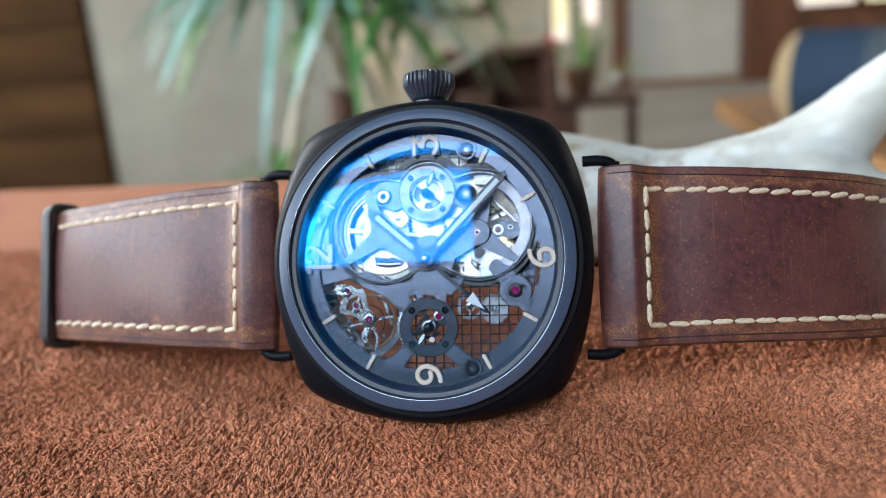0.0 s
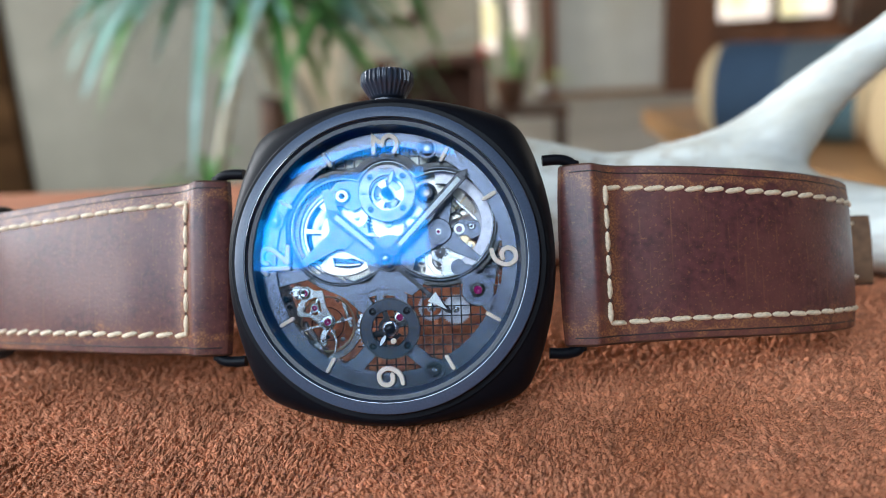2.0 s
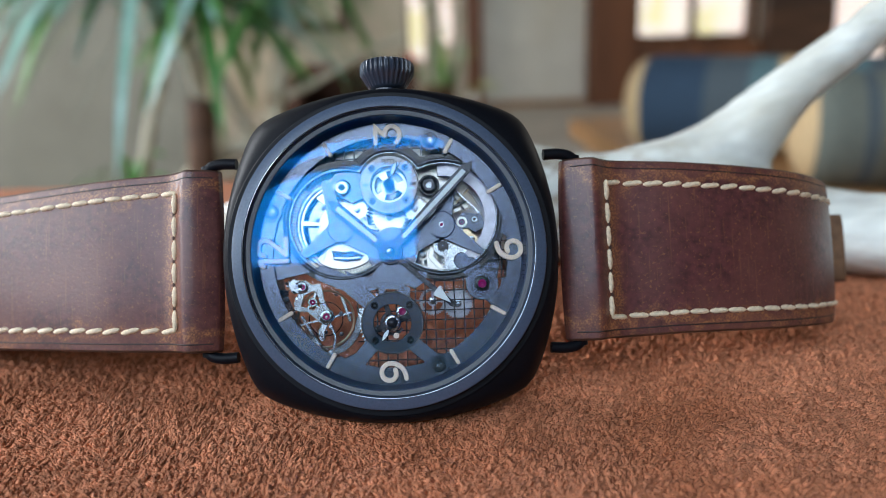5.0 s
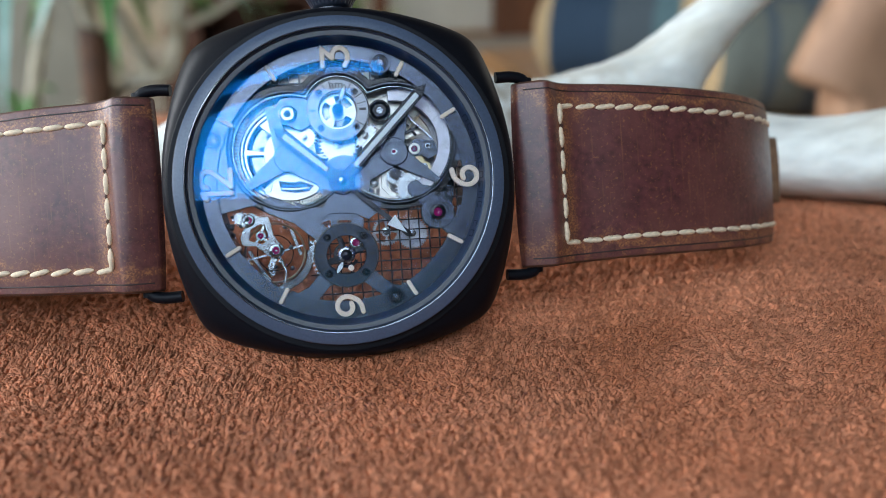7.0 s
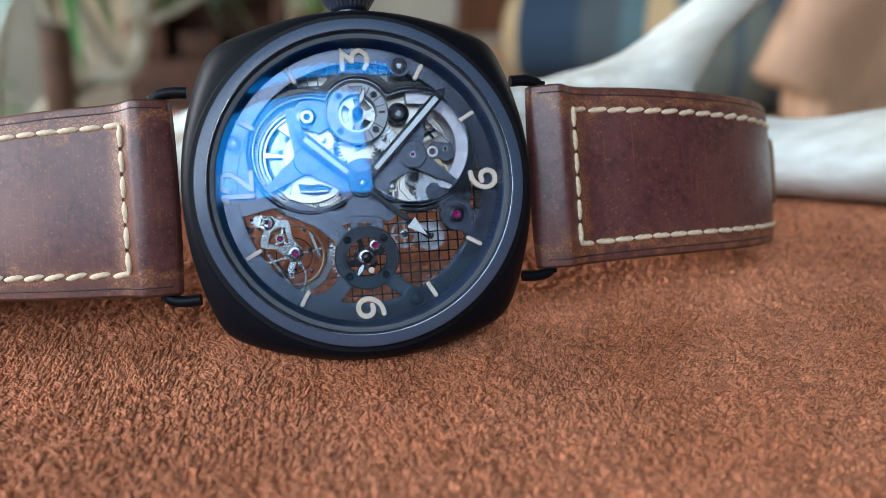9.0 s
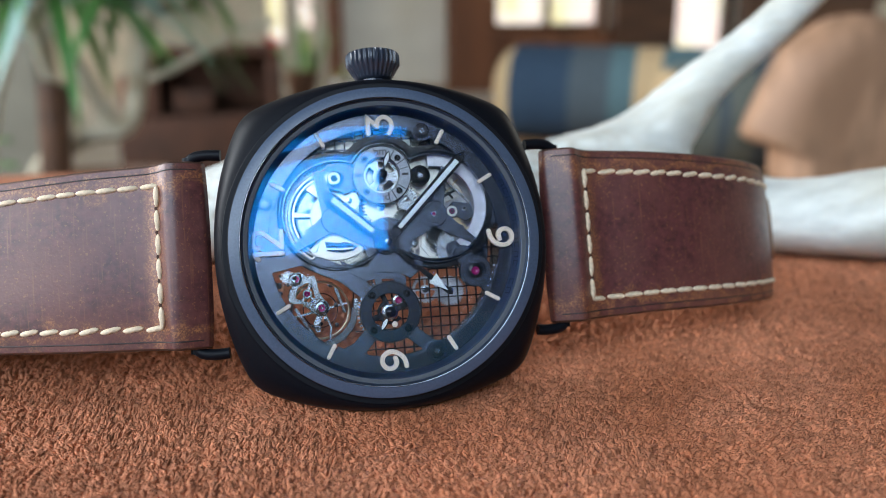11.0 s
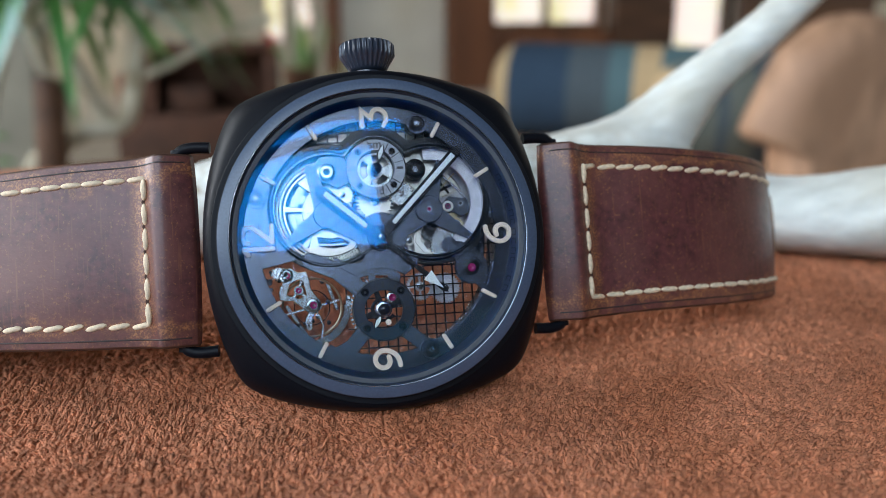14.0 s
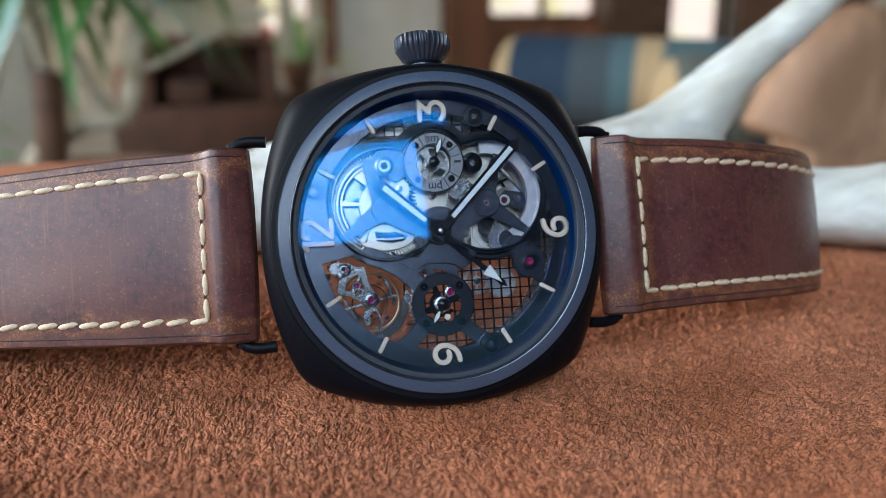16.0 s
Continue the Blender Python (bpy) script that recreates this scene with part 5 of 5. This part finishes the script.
plant = thing("potted_plant", pose(0, 0, 0), "potted dracaena with pale canes and drooping green leaves", "potted plant")
POT = material("brown_pot", (0.16, 0.075, 0.04), 0.5, vary=0.2, scale=30, bump=0.1)
part("pot", lathe([(0.11, FLOOR_Z), (0.15, FLOOR_Z + 0.16), (0.155, FLOOR_Z + 0.17), (0.14, FLOOR_Z + 0.17), (0.13, FLOOR_Z + 0.14), (0.01, FLOOR_Z + 0.14)], 40, (-0.3, 1.14)), POT, plant)
canes = [
    [(-0.37, 1.12, -0.24), (-0.367, 1.1, -0.164), (-0.326, 1.1, -0.13), (-0.287, 1.1, -0.11), (-0.256, 1.1, -0.108), (-0.236, 1.1, -0.093), (-0.225, 1.1, -0.058), (-0.217, 1.1, -0.012), (-0.201, 1.1, 0.041), (-0.192, 1.1, 0.1), (-0.21, 1.1, 0.23)],
    [(-0.253, 1.1, -0.109), (-0.272, 1.1, -0.077), (-0.286, 1.1, -0.041), (-0.304, 1.1, -0.003), (-0.32, 1.1, 0.041), (-0.36, 1.1, 0.19)],
    [(-0.22, 1.1, -0.041), (-0.173, 1.1, -0.024), (-0.117, 1.1, 0.006), (-0.07, 1.1, 0.025), (-0.03, 1.09, 0.04)],
    [(-0.36, 1.13, -0.24), (-0.335, 1.12, -0.142), (-0.312, 1.12, -0.103), (-0.322, 1.12, -0.064), (-0.342, 1.12, -0.025), (-0.36, 1.12, 0.08), (-0.38, 1.12, 0.2)],
    [(-0.44, 1.15, -0.24), (-0.437, 1.13, -0.147), (-0.415, 1.12, -0.069), (-0.396, 1.12, -0.002), (-0.41, 1.13, 0.1), (-0.45, 1.16, 0.24)],
    [(-0.36, 1.2, -0.24), (-0.36, 1.2, -0.08), (-0.35, 1.2, 0.1), (-0.3, 1.2, 0.3)],
]
for c, w in zip(canes, (0.0135, 0.0105, 0.006, 0.009, 0.0095, 0.009)):
    part("cane", tube(spline(c, 40), w, 12), CANE, plant)
part("stump", tube(spline([(-0.335, 1.06, -0.25), (-0.33, 1.06, -0.15), (-0.322, 1.06, -0.05), (-0.32, 1.06, -0.035)], 14), [0.023, 0.022, 0.021, 0.02] + [0.02] * 9 + [0.008], 14), DARKWOOD, plant)
rl = random.Random(11)
crowns = [((-0.22, 1.1, 0.23), 46), ((-0.36, 1.1, 0.19), 44), ((-0.46, 1.16, 0.26), 24), ((-0.3, 1.2, 0.3), 16), ((-0.318, 1.1, 0.12), 30), ((-0.22, 1.08, 0.12), 14), ((-0.5, 1.16, 0.14), 16)]
for (cx, cy, cz), count in crowns:
    low = cz < 0.15
    pale = 0.8 if cx < -0.44 else 0.3 if low else 0.5
    for k in range(count):
        a = rl.uniform(0, 2 * math.pi)
        lead = Vector((math.cos(a), 0.55 * math.sin(a), rl.uniform(-0.25, 0.5))).normalized()
        L = rl.uniform(0.10, 0.19) if low else rl.uniform(0.17, 0.29)
        part("leaf", leaf_blade(Vector((cx, cy, cz + rl.uniform(-0.04, 0.04))), lead, L, rl.uniform(0.009, 0.016), rl.uniform(0.5, 1.1) if low else rl.uniform(0.35, 0.85), rl.uniform(-1.2, 1.2)), LIT_LEAF if rl.random() < pale else LEAF, plant)
for k in range(12):
    a = radians(50 + 125 * k / 11)
    part("leaf", leaf_blade(Vector((-0.41, 1.0, -0.175)), Vector((math.cos(a), rl.uniform(-0.3, 0.2), math.sin(a) + 0.15)).normalized(), rl.uniform(0.13, 0.2), 0.008, rl.uniform(0.55, 0.85), 0.4), LEAF, plant)

# dark carved chest, the flowers on it, and a picture
chest = thing("chest", pose(-0.2, 1.97, FLOOR_Z), "dark red-brown wooden chest with an open niche", "chest")
part("body", box((-0.23, 0, 0.0), (0.215, 0.155, 0.165), 0.012), CHESTWOOD, chest)
part("plinth", box((-0.24, -0.012, 0.0), (0.225, -0.001, 0.05), 0.004), CHESTWOOD, chest)
part("stile", box((-0.16, 0.0, 0.167), (-0.125, 0.15, 0.305), 0.004), CHESTWOOD, chest)
part("stile", box((0.13, 0.0, 0.167), (0.165, 0.15, 0.305), 0.004), CHESTWOOD, chest)
part("lid", box((-0.13, -0.01, 0.307), (0.15, 0.155, 0.33), 0.01), CHESTWOOD, chest)
part("back_panel", box((-0.124, 0.12, 0.167), (0.129, 0.135, 0.305), 0.002), CHESTWOOD, chest)
part("drawer", box((-0.1, 0.02, 0.168), (0.0, 0.11, 0.225), 0.006), CHESTWOOD, chest)
part("side_board", box((-0.222, 0.02, 0.167), (-0.168, 0.12, 0.26), 0.006), REDWOOD, chest)

vase = thing("flower_vase", pose(0.0, 2.25, -0.19), "slim pot with a red flower and narrow green leaves", "potted flower")
part("pot", lathe([(0.03, 0), (0.045, 0.05), (0.05, 0.08), (0.04, 0.08), (0.035, 0.05), (0.01, 0.05)], 28, (0.02, 0)), POT, vase)
RED = material("red_petals", (0.42, 0.03, 0.025), 0.5, vary=0.2, scale=60)
YELLOW = material("yellow_green_leaf", (0.30, 0.36, 0.08), 0.45, vary=0.2, scale=40)
rf = random.Random(3)
for k in range(9):
    a = 2 * math.pi * k / 9
    part("petal", leaf_blade(Vector((-0.06, 0, 0.15)), Vector((math.cos(a), 0.5, math.sin(a) * 0.8)).normalized(), 0.04, 0.012, 0.2, 0.3), RED, vase)
part("stem", tube(spline([(0.01, 0, 0.06), (-0.02, 0, 0.11), (-0.06, 0.01, 0.15)], 10), 0.004, 8), LEAF, vase)
for k in range(16):
    lead = Vector((rf.uniform(-0.35, 0.45), rf.uniform(-0.2, 0.2), 1)).normalized()
    part("leaf", leaf_blade(Vector((0.03 + rf.uniform(-0.03, 0.04), rf.uniform(-0.02, 0.02), 0.05)), lead, rf.uniform(0.09, 0.22), 0.008, 0.1, 0.5), LEAF if k % 3 else YELLOW, vase)
for k in range(3):
    part("leaf", leaf_blade(Vector((0.08, 0, 0.04)), Vector((0.8, 0, 0.75 - 0.2 * k)).normalized(), 0.14, 0.008, 0.25, 0.3), YELLOW, vase)
# made-up ball whose glint supplies an unidentified bright spot
knob = mesh_object("glint_ball", lathe([(0.003, -0.016), (0.011, -0.012), (0.016, 0.0), (0.011, 0.012), (0.003, 0.016)], 24), SILVER)
knob.matrix_world = pose(0.118, 2.24, -0.147)
tagged(knob, "small polished silver ball added to give a bright spot beside the flower pot", "ball")
stand = thing("plant_stand", pose(0.06, 2.2, FLOOR_Z), "dark wooden plant stand", "plant stand")
part("top", box((-0.15, -0.06, 0.15), (0.12, 0.14, 0.17), 0.004), DARKWOOD, stand)
for bx in (-0.14, 0.09):
    for by in (-0.05, 0.11):
        part("leg", box((bx, by, 0), (bx + 0.02, by + 0.02, 0.15), 0.002), DARKWOOD, stand)

pic = thing("picture", pose(-0.57, 4.17, 0.05), "dark framed picture hung on the plaster wall", "picture")
part("frame", box((-0.16, 0, 0), (0.15, 0.025, 0.4), 0.006), DARKWOOD, pic)
part("print", box((-0.12, -0.004, 0.04), (0.11, -0.001, 0.36)), PLASTER, pic, "faded brown print")


# ---- the suede mat and its pile ----
def mat_height(x, y):
    return 0.0006 * noise.noise((x * 22, y * 22, 0.3)) + 0.00025 * noise.noise((x * 140, y * 140, 1.7))


def suede_mat():
    bm = bmesh.new()
    nx, ny = 180, 110
    xs = np.linspace(-0.5, 0.56, nx)
    ys = np.linspace(-0.36, 0.19, ny)
    def place_y(x, y):
        far = 0.19 - 0.088 * min(1.0, max(0.0, (x + 0.05) / 0.13))
        return -0.36 + (y + 0.36) * (far + 0.36) / 0.55

    grid = [[bm.verts.new((x, place_y(x, y), mat_height(x, place_y(x, y)))) for x in xs] for y in ys]
    low = [[bm.verts.new((x, place_y(x, y), -0.0018)) for x in xs] for y in ys]
    for j in range(ny - 1):
        for i in range(nx - 1):
            bm.faces.new((grid[j][i], grid[j][i + 1], grid[j + 1][i + 1], grid[j + 1][i]))
    for i in range(nx - 1):
        bm.faces.new((low[0][i], low[0][i + 1], grid[0][i + 1], grid[0][i]))
        bm.faces.new((low[-1][i + 1], low[-1][i], grid[-1][i], grid[-1][i + 1]))
    for j in range(ny - 1):
        bm.faces.new((low[j + 1][0], low[j][0], grid[j][0], grid[j + 1][0]))
        bm.faces.new((low[j][-1], low[j + 1][-1], grid[j + 1][-1], grid[j][-1]))
    return bm


mat_ob = mesh_object("suede_mat", suede_mat(), SUEDE, None, recalc=False)
tagged(mat_ob, "rust-brown suede mat with short napped pile", "mat")


def pile(x0, x1, y0, y1, per_mm2, h, r, clump, seed):
    """Fine leaning fibres drawn together into small clumps, a three-sided spike each, joined into one mesh."""
    rg = np.random.RandomState(seed)
    n = int((x1 - x0) * (y1 - y0) * 1e6 * per_mm2)
    p = np.stack([rg.uniform(x0, x1, n), rg.uniform(y0, y1, n)], 1)
    cell = np.floor(p / clump).astype(np.int64)
    key = (cell[:, 0] * 7919 + cell[:, 1] * 104729) % 65536
    jit = rg.uniform(0.1, 0.9, (65536, 2))
    tone = rg.rand(65536)
    centre = (cell + jit[key]) * clump
    w = np.sin(p[:, 0] * 120 + 2.2 * np.sin(p[:, 1] * 90)) + np.sin(p[:, 1] * 150 + 2 * np.sin(p[:, 0] * 170 + 1.0))
    z = np.array([mat_height(a, b) for a, b in p]) - 0.0001
    hh = h * (0.75 + 0.3 * rg.rand(n)) * (0.6 + 0.75 * tone[key])
    ang = -0.5 + 0.8 * w + rg.normal(0, 0.7, n) + 3.0 * (jit[key, 0] - 0.5)
    lean = hh * (0.2 + 0.9 * jit[key, 1])
    pull = rg.uniform(0.3, 0.7, n)[:, None]
    top = p + (centre - p) * pull + np.stack([lean * np.cos(ang), lean * np.sin(ang)], 1)
    tip = np.concatenate([top, (z + hh)[:, None]], 1)
    foot = np.concatenate([p, z[:, None]], 1)
    t0 = rg.uniform(0, 2 * np.pi, n)
    rr = r * rg.uniform(0.7, 1.3, n)
    co = np.empty((n, 6, 3))
    for k in range(3):
        a = t0 + k * 2.0944
        ring = np.stack([np.cos(a), np.sin(a), np.zeros(n)], 1)
        co[:, k] = foot + ring * rr[:, None]
        co[:, 3 + k] = tip + ring * (rr * rg.uniform(0.5, 0.95, n))[:, None]
    base = np.arange(n)[:, None] * 6
    faces = np.concatenate([base + [0, 1, 4], base + [0, 4, 3], base + [1, 2, 5], base + [1, 5, 4], base + [2, 0, 3], base + [2, 3, 5], base + [3, 4, 5]])
    me = bpy.data.meshes.new("pile")
    me.vertices.add(n * 6)
    me.vertices.foreach_set("co", co.ravel())
    me.loops.add(len(faces) * 3)
    me.loops.foreach_set("vertex_index", faces.ravel().astype(np.int32))
    me.polygons.add(len(faces))
    me.polygons.foreach_set("loop_start", np.arange(len(faces), dtype=np.int32) * 3)
    me.polygons.foreach_set("use_smooth", np.ones(len(faces), dtype=bool))
    me.update(calc_edges=True)
    me.materials.append(PILE)
    ob = new("nap", me)
    ob.parent = mat_ob
    tagged(ob, "short napped rust-brown pile", kind="stuff")


pile(-0.125, 0.125, -0.048, 0.012, 11.0, 0.00058, 0.00027, 0.0009, 5)
pile(-0.155, 0.165, 0.012, 0.095, 4.2, 0.0007, 0.00042, 0.0011, 6)
